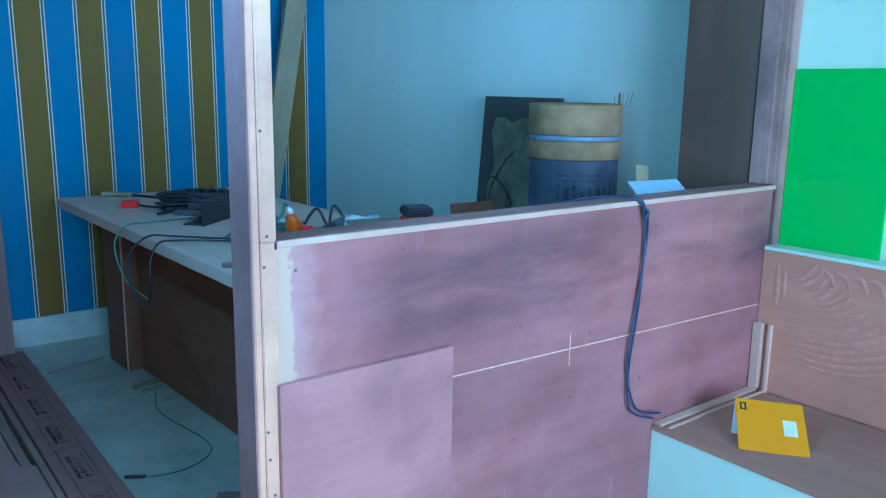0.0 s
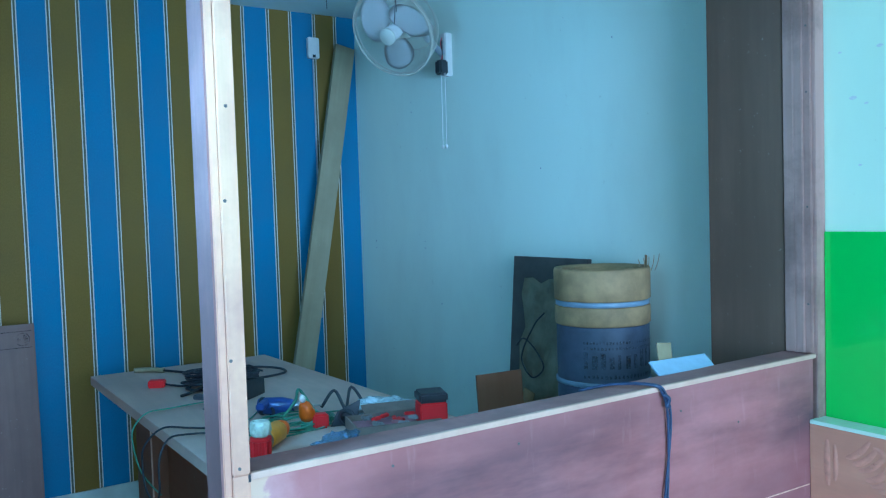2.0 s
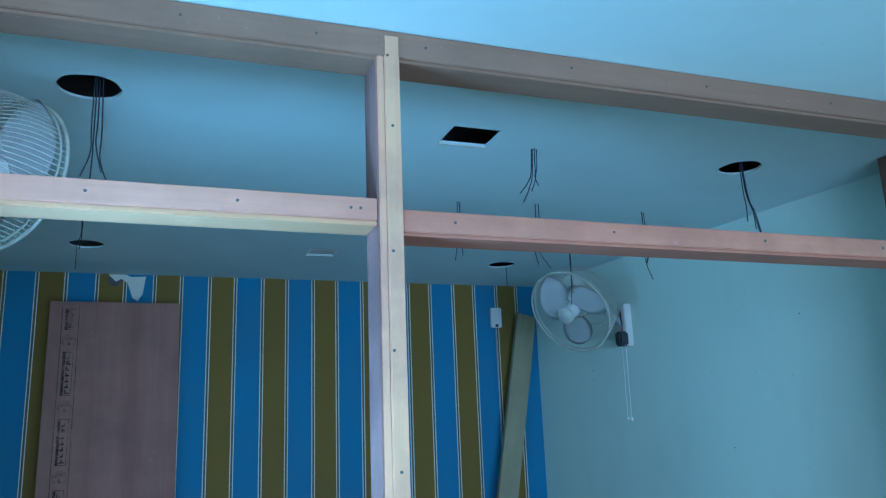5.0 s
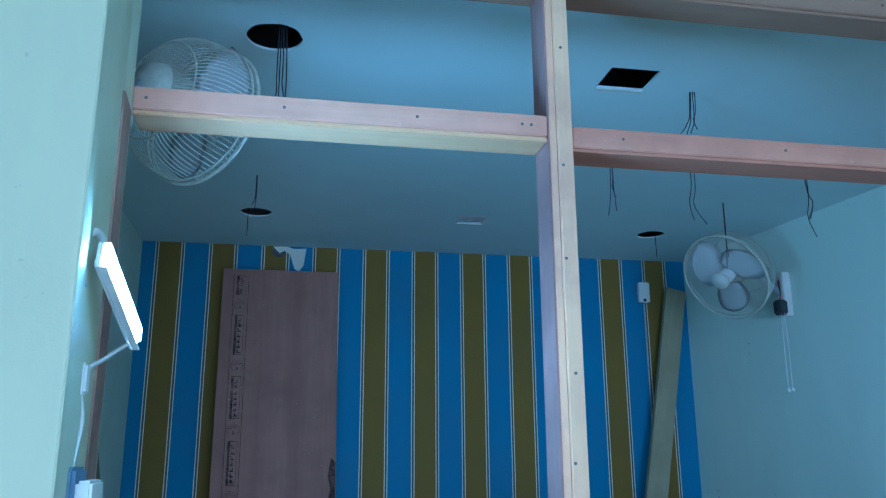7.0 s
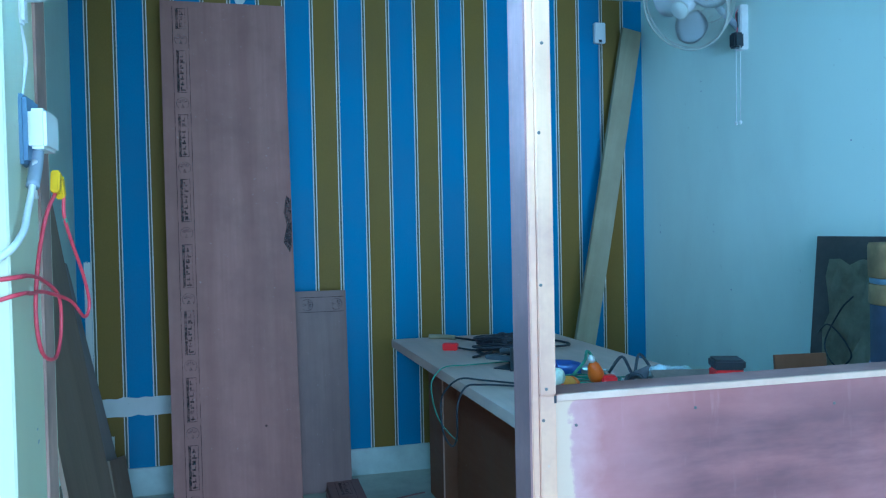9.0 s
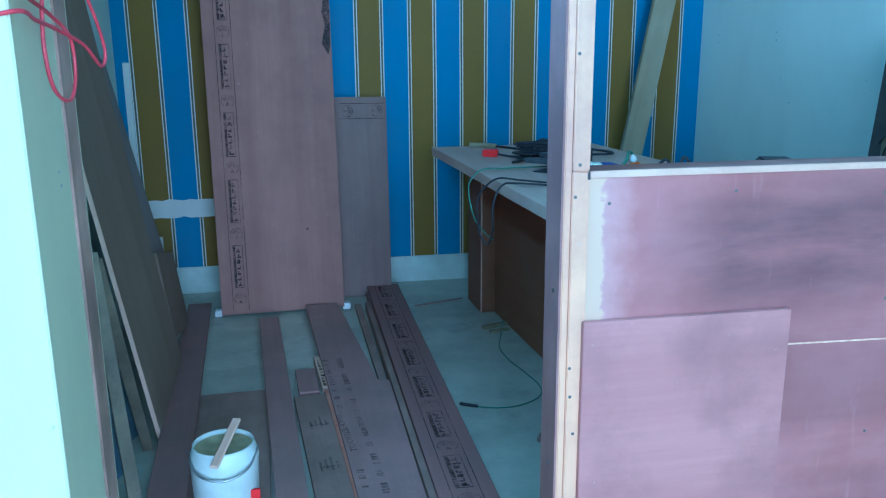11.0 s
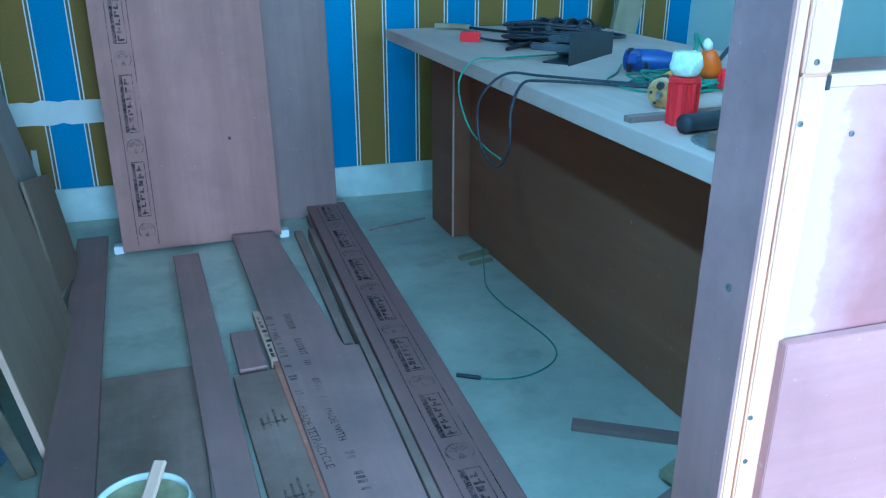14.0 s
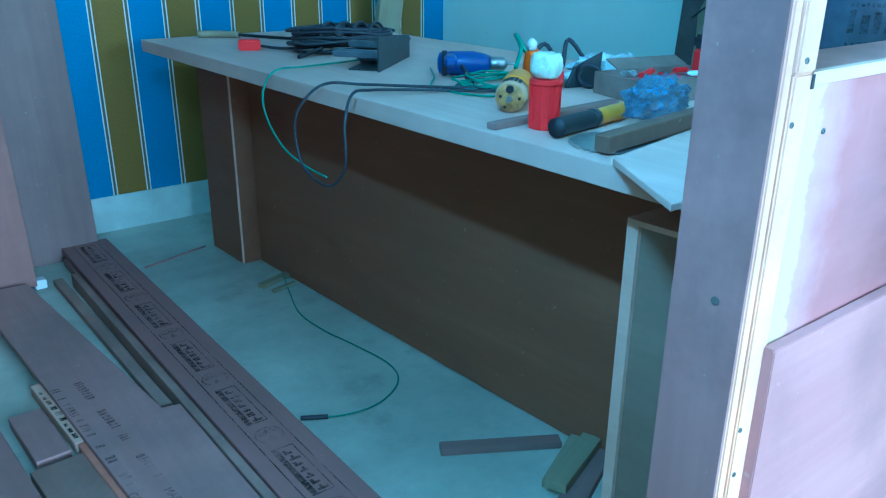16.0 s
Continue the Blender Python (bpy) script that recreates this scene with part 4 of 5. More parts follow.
for x in (0.27, 0.86):
    solo("packing_block", box(x, x + 0.035, 4.26, 4.30, 0.0, 0.03, 0.003), M_WHITEPL, "small white block under a plywood sheet", "block", "packing blocks")
lean2 = thing("leaning_short_board", (1.0, 4.5, 0.0), "short grey-brown plywood board leaning on striped wall", "plywood")
lm2 = axes((0.868, 4.475, 0.0), (0.0, 0.085, 0.98), (1, 0.04, 0))
part("sheet", board_mesh(0.252, 0.985, 0.012, 0.001), M_PLYGREY, lean2, m=lm2)
lm3 = lm2 @ pose(0.02, 0.955, 0, 0, 0, -90)
printed_band(lean2, lm3, 0.0, 0.075, 0.0, 0.22, 0.145, 0.0122, M_INK, 0.005)

board("leaning_plank", (2.175, 4.46, 0.0), (2.70, 4.655, 2.37), (1, 0, -0.2), 0.115, 0.03, M_OLD, "old weathered timber plank leaning in the corner", "plank", bow=0.012)

# ---- boards leaning on the left wall ----
sh = thing("leaning_ply_sheet", (0.2, 3.3, 0.0), "grey-brown plywood sheet leaning on white wall", "plywood")
shm = axes((0.205, 3.64, 0.012), (-0.325, -0.02, 2.038), (0.02, -1, 0))
part("face", board_mesh(0.640, 2.065, 0.012, 0.001, 0.006), M_LEFTPLY, sh, m=shm)
part("edge", board_mesh(0.006, 2.065, 0.0125, 0.0, 0.006), M_PALE, sh, "pale sawn edge", m=shm @ pose(0.6405, 0, 0))
board("leaning_ply_sheet", (0.158, 4.14, 0.012), (-0.108, 4.285, 1.16), (0.02, -1, 0.12), 0.46, 0.010, M_GREYPLY, "grey plywood sheet leaning behind a taller one", "plywood")
board("leaning_offcut", (0.172, 4.13, 0.012), (0.115, 4.20, 0.335), (0.02, -1, 0.2), 0.47, 0.009, M_LEFTPLY, "small plywood offcut leaning near the corner", "plywood")
board("leaning_batten", (0.248, 2.39, 0.0), (0.172, 2.505, 0.722), (1, 0.35, 0), 0.030, 0.018, M_BATTEN, "thin plaster-spattered batten propped on the wall", "batten", group="battens")
board("leaning_batten", (0.163, 2.965, 0.0), (0.176, 2.53, 0.70), (1, 0.35, 0), 0.030, 0.016, M_BATTEN, "thin dusty batten crossing another batten", "batten", group="battens")
# blue tarpaulin with a slanting hem, slumped against the wall in soft folds
bm = bmesh.new()
rows = []
for i in range(17):
    f = i / 16
    rows.append([])
    for j in range(37):
        y = 2.15 + 0.99 * j / 36
        top = 0.23 + 0.41 * (y - 2.15)
        z = max(0.003, top * (1 - f) + 0.008 * noise.noise((j * 0.5, i * 0.2, 9)))
        fold = 0.020 * math.sin(j * 0.75 + 1.6 * f) * (0.4 + 0.6 * f) + 0.018 * noise.noise((j * 0.25, i * 0.22, 2))
        rows[-1].append(bm.verts.new((0.125 - 0.16 * z + fold, y, z)))
for a, c in zip(rows, rows[1:]):
    for j in range(36):
        bm.faces.new((a[j], a[j + 1], c[j + 1], c[j]))
bmesh.ops.solidify(bm, geom=list(bm.faces), thickness=0.002)
solo("tarpaulin", bm, M_TARP, "crumpled blue tarpaulin slumped against a white wall", "tarpaulin", smooth=True)

# ---- boards on the floor ----


def floor_board(name, x0, x1, y_far, x2, y_near, z, th, mat, label, bow=0.0, group="floor boards"):
    """A board that lies from (x0..x1, y_far) towards x2 at y_near."""
    return board(name, (x2, y_near, z), (x0, y_far, z), (1, 0.02, 0), x1 - x0, th, mat, label, "plank", bow, group)


b1 = floor_board("floor_board", 0.475, 0.560, 4.09, 0.588, 2.22, 0.0225, 0.016, M_PLANK, "narrow brown plank lying on the floor")
b2 = solo("floor_board", prism([(0.683, 4.232), (0.730, 3.45), (0.772, 2.70), (0.800, 2.15), (0.958, 2.15), (0.959, 3.258), (0.919, 3.266), (0.902, 3.465), (0.832, 4.228)], 0.026, 0.042, 0.001), M_PLANK, "notched brown printed plank lying on the floor", "plank", "floor boards")
b3 = floor_board("floor_board", 0.995, 1.152, 4.49, 0.985, 2.30, 0.030, 0.018, M_DARKPLK, "dark brown printed plank on the floor")
under = floor_board("floor_board", 0.985, 1.10, 4.42, 0.985, 2.36, 0.0, 0.028, M_DARKPLK, "dark plank under a printed plank")
floor_board("floor_board", 0.700, 0.80, 4.16, 0.835, 2.3, 0.0, 0.024, M_PLANK, "brown plank beneath a printed plank")
floor_board("floor_batten", 0.962, 0.983, 4.22, 0.963, 2.30, 0.0, 0.045, M_DUSTPLY, "long square batten beside dark plank")
floor_board("floor_strip", 0.915, 0.945, 4.27, 0.927, 3.31, 0.0, 0.02, M_DUSTPLY, "thin grey timber strip on the floor")
floor_board("floor_board", 0.140, 0.245, 4.37, 0.240, 2.50, 0.024, 0.014, M_PLANK, "brown plank along leaning sheets")
floor_board("floor_sheet", 0.285, 0.535, 3.32, 0.32, 2.05, 0.0, 0.012, M_DUSTPLY, "grey-brown ply offcut lying on the floor")
floor_board("floor_offcut", 0.628, 0.700, 3.46, 0.640, 3.24, 0.0, 0.026, M_PLANK, "short brown timber offcut", group="offcuts")
wp = floor_board("floor_board", 0.622, 0.735, 3.215, 0.695, 2.25, 0.0, 0.024, M_DUSTPLY, "grey plank with faint hand lettering")
lab = floor_board("floor_strip", 0.700, 0.732, 3.575, 0.722, 3.255, 0.002, 0.028, M_PALE, "pale strip with torn printed label")
rng = random.Random(8)
for k in range(9):
    y = 0.02 + 0.03 * k
    part("printed_bar", box(0.006, 0.012 + 0.014 * rng.random(), y, y + 0.012 + 0.01 * rng.random(), 0.0283, 0.0288), M_INK, lab, m=lab.matrix_basis.copy())
floor_board("floor_strip", 0.727, 0.750, 3.25, 0.79, 2.30, 0.0, 0.029, M_REDWOOD, "thin orange-brown strip between planks")
# writing on the floor planks as plain bars
m3 = b3.matrix_basis.copy()
printed_band(b3, m3, 0.035, 0.118, 0.05, 2.15, 0.30, 0.0182, M_INKMID, 0.02)
rng = random.Random(4)


def flat_text(words, size, m, parent, ink):
    """Printed words as a thin mesh."""
    cu = bpy.data.curves.new("printed_words", "FONT")
    cu.body, cu.size, cu.extrude = words, size, 0.0002
    tmp = new("printed_words", cu)
    me = bpy.data.meshes.new_from_object(tmp.evaluated_get(bpy.context.evaluated_depsgraph_get()))
    bpy.data.objects.remove(tmp)
    me.materials.clear()
    me.materials.append(ink)
    ob = new("printed_words", me)
    ob.matrix_basis = m
    ob.parent = parent
    ob.matrix_parent_inverse = world_of(parent).inverted()
    return ob


# two lines of print along the notched plank; only a few words can be read, the rest are bars
for x_far, x_near, y_far, y_near, skip in ((0.790, 0.862, 3.50, 2.40, (2.80, 2.99)), (0.737, 0.812, 3.50, 2.40, (2.66, 3.01))):
    y = y_far
    while y > y_near:
        ln = 0.004 + 0.008 * rng.random()
        x = x_far + (x_near - x_far) * (y_far - y) / (y_far - y_near)
        if rng.random() < 0.85 and not skip[0] < y < skip[1]:
            part("printed_bar", box(x - 0.007, x + 0.010 + 0.004 * rng.random(), y - ln, y, 0.0422, 0.0425), M_INKPALE, b2)
        y -= ln + 0.005 + (0.03 if rng.random() < 0.15 else 0)
flat_text("MADE WITH", 0.025, pose(0.815, 2.968, 0.0424, 0, 0, -85), b2, M_INKMID)
flat_text("GRADE TETRACYCLE", 0.027, pose(0.752, 2.995, 0.0424, 0, 0, -83), b2, M_INKMID)
mw = wp.matrix_basis.copy()
for y0, n in ((0.70, 4), (0.42, 4)):
    for k in range(n):
        part("printed_bar", box(0.03 + 0.016 * k, 0.036 + 0.016 * k, y0 + 0.01 * (k % 2), y0 + 0.05 + 0.015 * (k % 3), 0.0242, 0.0247), M_INKPALE, wp, m=mw)
        part("printed_bar", box(0.03 + 0.016 * k, 0.044 + 0.016 * k, y0 + 0.02, y0 + 0.026, 0.0242, 0.0247), M_INKPALE, wp, m=mw)

# short sticks under the desk
board("floor_offcut", (1.375, 2.80, 0.0), (1.61, 2.66, 0.0), (-0.5, -0.85, 0), 0.035, 0.016, M_PLYGREY, "thin timber offcut lying by the desk", "offcut", group="offcuts")
board("floor_offcut", (1.20, 2.385, 0.0), (1.66, 2.60, 0.0), (0.42, -0.9, 0), 0.055, 0.02, M_PLYGREY, "flat timber strip lying across the floor", "offcut", group="offcuts")
board("floor_offcut", (1.445, 2.535, 0.021), (1.63, 2.605, 0.021), (0.36, -0.93, 0), 0.045, 0.022, M_OLD, "grooved moulding offcut on a strip", "offcut", group="offcuts")
board("floor_offcut", (1.46, 2.56, 0.0), (1.63, 2.64, 0.0), (0.42, -0.9, 0), 0.022, 0.02, M_OLD, "narrow pale moulding offcut on floor", "offcut", group="offcuts")
board("floor_offcut", (1.44, 3.86, 0.0), (1.56, 3.90, 0.0), (0.3, -0.95, 0), 0.03, 0.014, M_OLD, "small pale offcut by the desk foot", "offcut", group="offcuts")
board("floor_offcut", (1.46, 3.80, 0.0), (1.55, 3.82, 0.0), (0.3, -0.95, 0), 0.018, 0.01, M_OLD, "tiny pale offcut by the desk foot", "offcut", group="offcuts")
board("floor_offcut", (1.20, 4.24, 0.0), (1.45, 4.32, 0.0), (0.3, -0.95, 0), 0.008, 0.006, M_PLANK, "thin sliver of wood on the floor", "offcut", group="offcuts")
solo("floor_cable", tube([(1.55, 3.90, 0.016), (1.50, 3.75, 0.004), (1.453, 3.594, 0.004), (1.455, 3.45, 0.004), (1.475, 3.34, 0.004), (1.495, 3.18, 0.004), (1.461, 3.085, 0.004), (1.367, 3.03, 0.004), (1.272, 3.035, 0.004), (1.18, 3.085, 0.005)], 0.0024, 6, 8), M_GREENWIRE, "green wire trailing over the floor", "wire", smooth=True)
solo("floor_cable_plug", tube([(1.235, 3.05, 0.006), (1.21, 3.065, 0.006), (1.18, 3.083, 0.006)], 0.006, 6), M_BLACK, "black taped end of a wire", "wire end", smooth=True)

# paint pail
pail = thing("paint_pail", (0.458, 2.50, 0.02), "pale plastic paint pail with a brush inside", "pail")
pm = pose(0.452, 2.50, 0.013)
part("body", lathe([(0.074, 0.0), (0.078, 0.005), (0.084, 0.16), (0.086, 0.175), (0.082, 0.19), (0.076, 0.204), (0.0755, 0.212), (0.0725, 0.212), (0.073, 0.20), (0.072, 0.02)], 40), plain("pail_plastic", (0.62, 0.68, 0.64), 0.35, vary=0.1, scale=14), pail, smooth=True, m=pm)
part("paint_residue", lathe([(0.0722, 0.200), (0.070, 0.188), (0.02, 0.183)], 32), plain("dried_residue", (0.40, 0.34, 0.20), 0.8, vary=0.3, scale=20), pail, "dried brown residue inside", m=pm)
part("brush_handle", board_mesh(0.022, 0.17, 0.009, 0.003), M_PALE, pail, "pale wooden brush handle", m=pm @ axes((-0.025, -0.105, 0.195), (0.042, 0.137, 0.045), (1, -0.3, 0)))
part("brush_ferrule", box(-0.02, 0.03, -0.03, -0.018, 0.10, 0.15, 0.003), M_KRAFT, pail, m=pm)
part("handle", tube([(-0.085, 0, 0.195), (-0.06, -0.075, 0.17), (0.0, -0.098, 0.155), (0.06, -0.075, 0.17), (0.085, 0, 0.195)], 0.003, 6), M_STEEL, pail, smooth=True, m=pm)
part("label", box(0.055, 0.085, -0.052, -0.045, 0.06, 0.10), M_RED, pail, "small red label", m=pm @ pose(0, 0, 0, 0, 0, 0))

# ---- desk ----
desk = thing("desk", (1.75, 3.2, 0.0), "long unfinished plywood desk cluttered with tools", "desk")
part("desktop", prism([(1.300, 4.29), (1.345, 2.105), (2.15, 2.105), (2.085, 4.28)], 0.720, 0.757, 0.0015), M_DESKTOP, desk, "dusty pale desktop board")
part("modesty_panel", prism([(1.552, 4.06), (1.652, 2.36), (1.664, 2.36), (1.564, 4.06)], 0.004, 0.7195), M_PLYDESK, desk, "brown plywood modesty panel")
ped = part("pedestal", prism([(1.488, 4.07), (1.478, 4.30), (2.0, 4.30), (2.0, 4.07)], 0.004, 0.7195), M_PLYDESK, desk)
part("edge_strip", box(1.4855, 1.4915, 4.064, 4.0695, 0.004, 0.7195), M_PALE, ped, "pale edge strip")
part("end_panel", box(2.05, 2.062, 2.3, 4.28, 0.004, 0.7195), M_PLYDESK, desk)
ped2 = part("pedestal", prism([(1.432, 2.352), (1.450, 2.10), (2.0, 2.10), (2.0, 2.352)], 0.004, 0.642), M_LEFTPLY, desk, "unfinished dusty ply pedestal")
part("edge_strip", prism([(1.424, 2.3525), (1.424, 2.375), (1.60, 2.375), (1.60, 2.3525)], 0.004, 0.652), M_PALE, ped2, "pale edge strip")
part("edge_strip", prism([(1.424, 2.352), (1.442, 2.10), (1.60, 2.10), (1.60, 2.352)], 0.6425, 0.652), M_PALE, ped2)
TOP = 0.757

# chisel, red block, cable heap
ch = thing("paint_brush", (1.5, 4.2, TOP), "long brush with a pale wooden handle", "brush")
part("handle", tube([(1.47, 4.235, TOP + 0.012), (1.53, 4.20, TOP + 0.012), (1.575, 4.15, TOP + 0.011)], 0.011, 8), M_OLD, ch, smooth=True)
part("shaft", tube([(1.575, 4.15, TOP + 0.011), (1.66, 4.02, TOP + 0.008), (1.73, 3.92, TOP + 0.008)], 0.005, 8), M_BLACK, ch, smooth=True)
tagged(ch, "wooden-handled tool with a black shaft", "hand tool")
solo("red_block", box(-0.032, 0.032, -0.02, 0.02, 0, 0.03, 0.004), M_RED, "small red plastic block on the desk", "block", m=pose(1.475, 3.855, TOP, 0, 0, -25))
heap = thing("cable_heap", (1.68, 3.68, TOP), "tangled hank of dark power cable", "cable")
hm = pose(1.675, 3.665, TOP, 0, 0, -33)
rng = random.Random(11)
for k in range(11):
    pts = []
    off, half, side = 0.05 * (rng.random() - 0.5), 0.11 + 0.045 * rng.random(), 0.030 + 0.045 * rng.random()
    lay = 0.008 + 0.0055 * k
    for i in range(17):
        a = i / 16 * 2 * math.pi * 1.6 + k * 0.7
        pts.append((half * math.cos(a) + 0.02 * (rng.random() - 0.5), off + side * math.sin(a) + 0.02 * (rng.random() - 0.5), lay + 0.012 * abs(math.sin(a)) * rng.random()))
    part("cable", tube(pts, 0.0046, 6, 4), M_CABLE, heap, smooth=True, m=hm)
for k in range(4):
    x = -0.05 + 0.045 * k
    part("cable", tube([(x - 0.01, -0.055, 0.03), (x, -0.03, 0.072), (x + 0.02, 0.02, 0.082), (x + 0.045, 0.07, 0.05)], 0.0044, 6, 4), M_CABLE, heap, smooth=True, m=hm)
part("cable_tie", box(-0.015, 0.01, -0.062, 0.062, 0.045, 0.078, 0.008), M_CABLE, heap, m=hm)
part("cable", tube([(1.72, 3.62, TOP + 0.03), (1.86, 3.66, TOP + 0.02), (1.97, 3.74, TOP + 0.012), (1.99, 3.86, TOP + 0.008), (1.90, 3.90, TOP + 0.02), (1.78, 3.80, TOP + 0.04)], 0.0052, 6), M_CABLE, heap, smooth=True)
part("lead", tube([(1.495, 3.85, TOP + 0.012), (1.55, 3.79, TOP + 0.006), (1.62, 3.72, TOP + 0.012)], 0.0045, 6), M_CABLE, heap, smooth=True)
part("lead", tube([(1.50, 3.60, TOP + 0.006), (1.53, 3.615, TOP + 0.008), (1.59, 3.63, TOP + 0.02)], 0.006, 6), M_BLACK, heap, smooth=True)
shoe = thing("metal_tool_shoe", (1.60, 3.38, TOP), "dark metal angle shoe of a power tool", "tool part")
sm0 = pose(1.545, 3.275, TOP, 0, 0, -50)
part("side_plate", prism([(0.0, 0.0), (0.30, 0.0), (0.30, 0.062), (0.0, 0.086)], -0.002, 0.002, 0.0008), M_DARKMET, shoe, m=sm0 @ Matrix(((0, 0, 1, 0), (1, 0, 0, 0), (0, 1, 0, 0), (0, 0, 0, 1))))
part("base_plate", box(-0.085, -0.003, 0.02, 0.27, 0.0, 0.004, 0.001), M_DARKMET, shoe, m=sm0)
part("cross_bar", box(-0.11, -0.003, 0.10, 0.125, 0.046, 0.062, 0.003), M_STEELDK, shoe, "grey clamp bar", m=sm0)
part("cross_bar", box(-0.13, -0.003, 0.03, 0.055, 0.030, 0.048, 0.004), M_STEELDK, shoe, m=sm0)
part("tool_body", box(-0.10, -0.01, 0.13, 0.27, 0.004, 0.055, 0.008), M_BLACK, shoe, m=sm0)

# cables hanging over the desk edge
solo("desk_cable", tube([(1.75, 3.50, TOP + 0.012), (1.62, 3.46, TOP + 0.006), (1.42, 3.42, TOP + 0.008), (1.33, 3.40, TOP + 0.008), (1.275, 3.36, TOP - 0.03), (1.270, 3.34, TOP - 0.09), (1.275, 3.27, TOP - 0.15), (1.29, 3.19, TOP - 0.18), (1.30, 3.12, TOP - 0.19)], 0.0026, 6, 8), M_GREENWIRE, "green wire drooping over the desk edge", "wire", smooth=True)
solo("desk_cable", tube([(1.62, 2.90, TOP + 0.006), (1.50, 3.0, TOP + 0.008), (1.39, 3.10, TOP + 0.010), (1.32, 3.15, TOP + 0.010), (1.270, 3.175, TOP - 0.04), (1.262, 3.185, TOP - 0.10), (1.262, 3.15, TOP - 0.17), (1.265, 3.05, TOP - 0.188), (1.262, 2.975, TOP - 0.13), (1.265, 2.975, TOP - 0.04), (1.30, 3.0, TOP + 0.012), (1.36, 3.02, TOP + 0.012), (1.46, 2.98, TOP + 0.008), (1.60, 2.88, TOP + 0.006)], 0.0033, 8, 8), M_CABLE, "dark cable looping over the desk edge", "cable", smooth=True)
gw = thing("green_wire_tangle", (1.68, 2.9, TOP), "tangle of thin green wire on the desk", "wire")
rng = random.Random(21)
for k in range(6):
    cx, cy = 1.68 + 0.04 * rng.random(), 2.92 + 0.06 * rng.random()
    pts = [(cx + (0.10 + 0.05 * rng.random()) * math.cos(i * 0.75 + k), cy + (0.06 + 0.04 * rng.random()) * math.sin(i * 0.75 + k), TOP + 0.004 + 0.005 * k * rng.random()) for i in range(11)]
    part("wire", tube(pts, 0.0026, 5, 5), M_GREENWIRE, gw, smooth=True)
part("wire", tube([(1.68, 3.24, TOP + 0.004), (1.60, 3.12, TOP + 0.004), (1.52, 3.02, TOP + 0.004), (1.52, 2.90, TOP + 0.004), (1.58, 2.83, TOP + 0.004), (1.68, 2.84, TOP + 0.004)], 0.0026, 5), M_GREENWIRE, gw, smooth=True)

# blue electric drill
dr = thing("electric_drill", (1.80, 3.12, TOP), "blue electric drill lying on the desk", "drill")
dm = axes((1.632, 3.150, TOP + 0.031), (0.78, -0.60, 0), (0.60, 0.78, 0)) @ Matrix.Scale(0.84, 4)
turned = pose(0, 0, 0, -90, 0, 0)
part("body", lathe([(0.012, 0.0), (0.03, 0.006), (0.034, 0.04), (0.035, 0.10), (0.028, 0.135), (0.022, 0.15)], 20), M_BLUETOOL, dr, smooth=True, m=dm @ turned)
part("chuck", lathe([(0.018, 0.15), (0.02, 0.155), (0.019, 0.19), (0.009, 0.20)], 16), M_STEEL, dr, smooth=True, m=dm @ turned)
part("bit", tube([(0, 0.20, 0), (0, 0.26, 0)], 0.003, 6, 1), M_STEEL, dr, m=dm)
part("handle", board_mesh(0.085, 0.034, 0.030, 0.008), M_BLUETOOL, dr, m=dm @ pose(-0.095, 0.02, -0.030))
part("trigger_ring", tube([(-0.02, 0.06, 0.03), (-0.03, 0.06, 0.075), (0.0, 0.07, 0.095), (0.025, 0.075, 0.07), (0.02, 0.07, 0.03)], 0.006, 8), M_CABLE, dr, smooth=True, m=dm)
part("vent", lathe([(0.031, 0.012), (0.0355, 0.014), (0.0355, 0.026), (0.034, 0.028)], 20), M_BLACK, dr, smooth=True, m=dm @ turned)
part("cable", tube([(1.81, 3.03, TOP + 0.02), (1.85, 3.01, TOP + 0.075), (1.87, 2.97, TOP + 0.02), (1.90, 2.98, TOP + 0.085), (1.93, 2.92, TOP + 0.01)], 0.0055, 6), M_CABLE, dr, smooth=True)
part("cable", tube([(1.66, 3.12, TOP + 0.05), (1.66, 3.08, TOP + 0.02), (1.63, 3.03, TOP + 0.006), (1.60, 2.98, TOP + 0.006)], 0.0055, 6), M_CABLE, dr, smooth=True)

# trimmer tool with orange cap
tr = thing("trimmer_tool", (1.50, 2.74, TOP), "yellow cylindrical trimmer with worn metal face", "power tool")
tm = axes((1.470, 2.712, TOP + 0.031), (0.16, 0.13, 0.012), (0.63, -0.77, 0)) @ Matrix.Scale(0.76, 4)
part("collar", lathe([(0.02, 0.0), (0.036, 0.002), (0.040, 0.01), (0.040, 0.05)], 24), plain("cream_casing", (0.66, 0.36, 0.22), 0.5, vary=0.2, scale=40), tr, smooth=True, m=tm @ turned)
part("face", lathe([(0.010, -0.012), (0.022, -0.010), (0.034, -0.001), (0.034, 0.0)], 24), plain("worn_tan_face", (0.66, 0.30, 0.10), 0.5, vary=0.45, scale=45), tr, "worn tan face", m=tm @ turned)
for hx, hz, hr in ((0.0, 0.022, 0.010), (-0.023, 0.004, 0.004), (0.024, 0.0, 0.004), (-0.012, -0.022, 0.004)):
    part("hole", lathe([(hr, -0.0125), (hr, -0.004), (0.0, -0.004)], 12), M_BLACK, tr, m=tm @ pose(hx, 0, hz) @ turned)
part("spindle", lathe([(0.007, -0.03), (0.009, -0.012)], 12), M_STEEL, tr, m=tm @ turned)
part("body", lathe([(0.040, 0.051), (0.041, 0.07), (0.041, 0.15), (0.03, 0.17)], 24), plain("amber_plastic", (0.95, 0.30, 0.02), 0.4, scale=25), tr, smooth=True, m=tm @ turned)
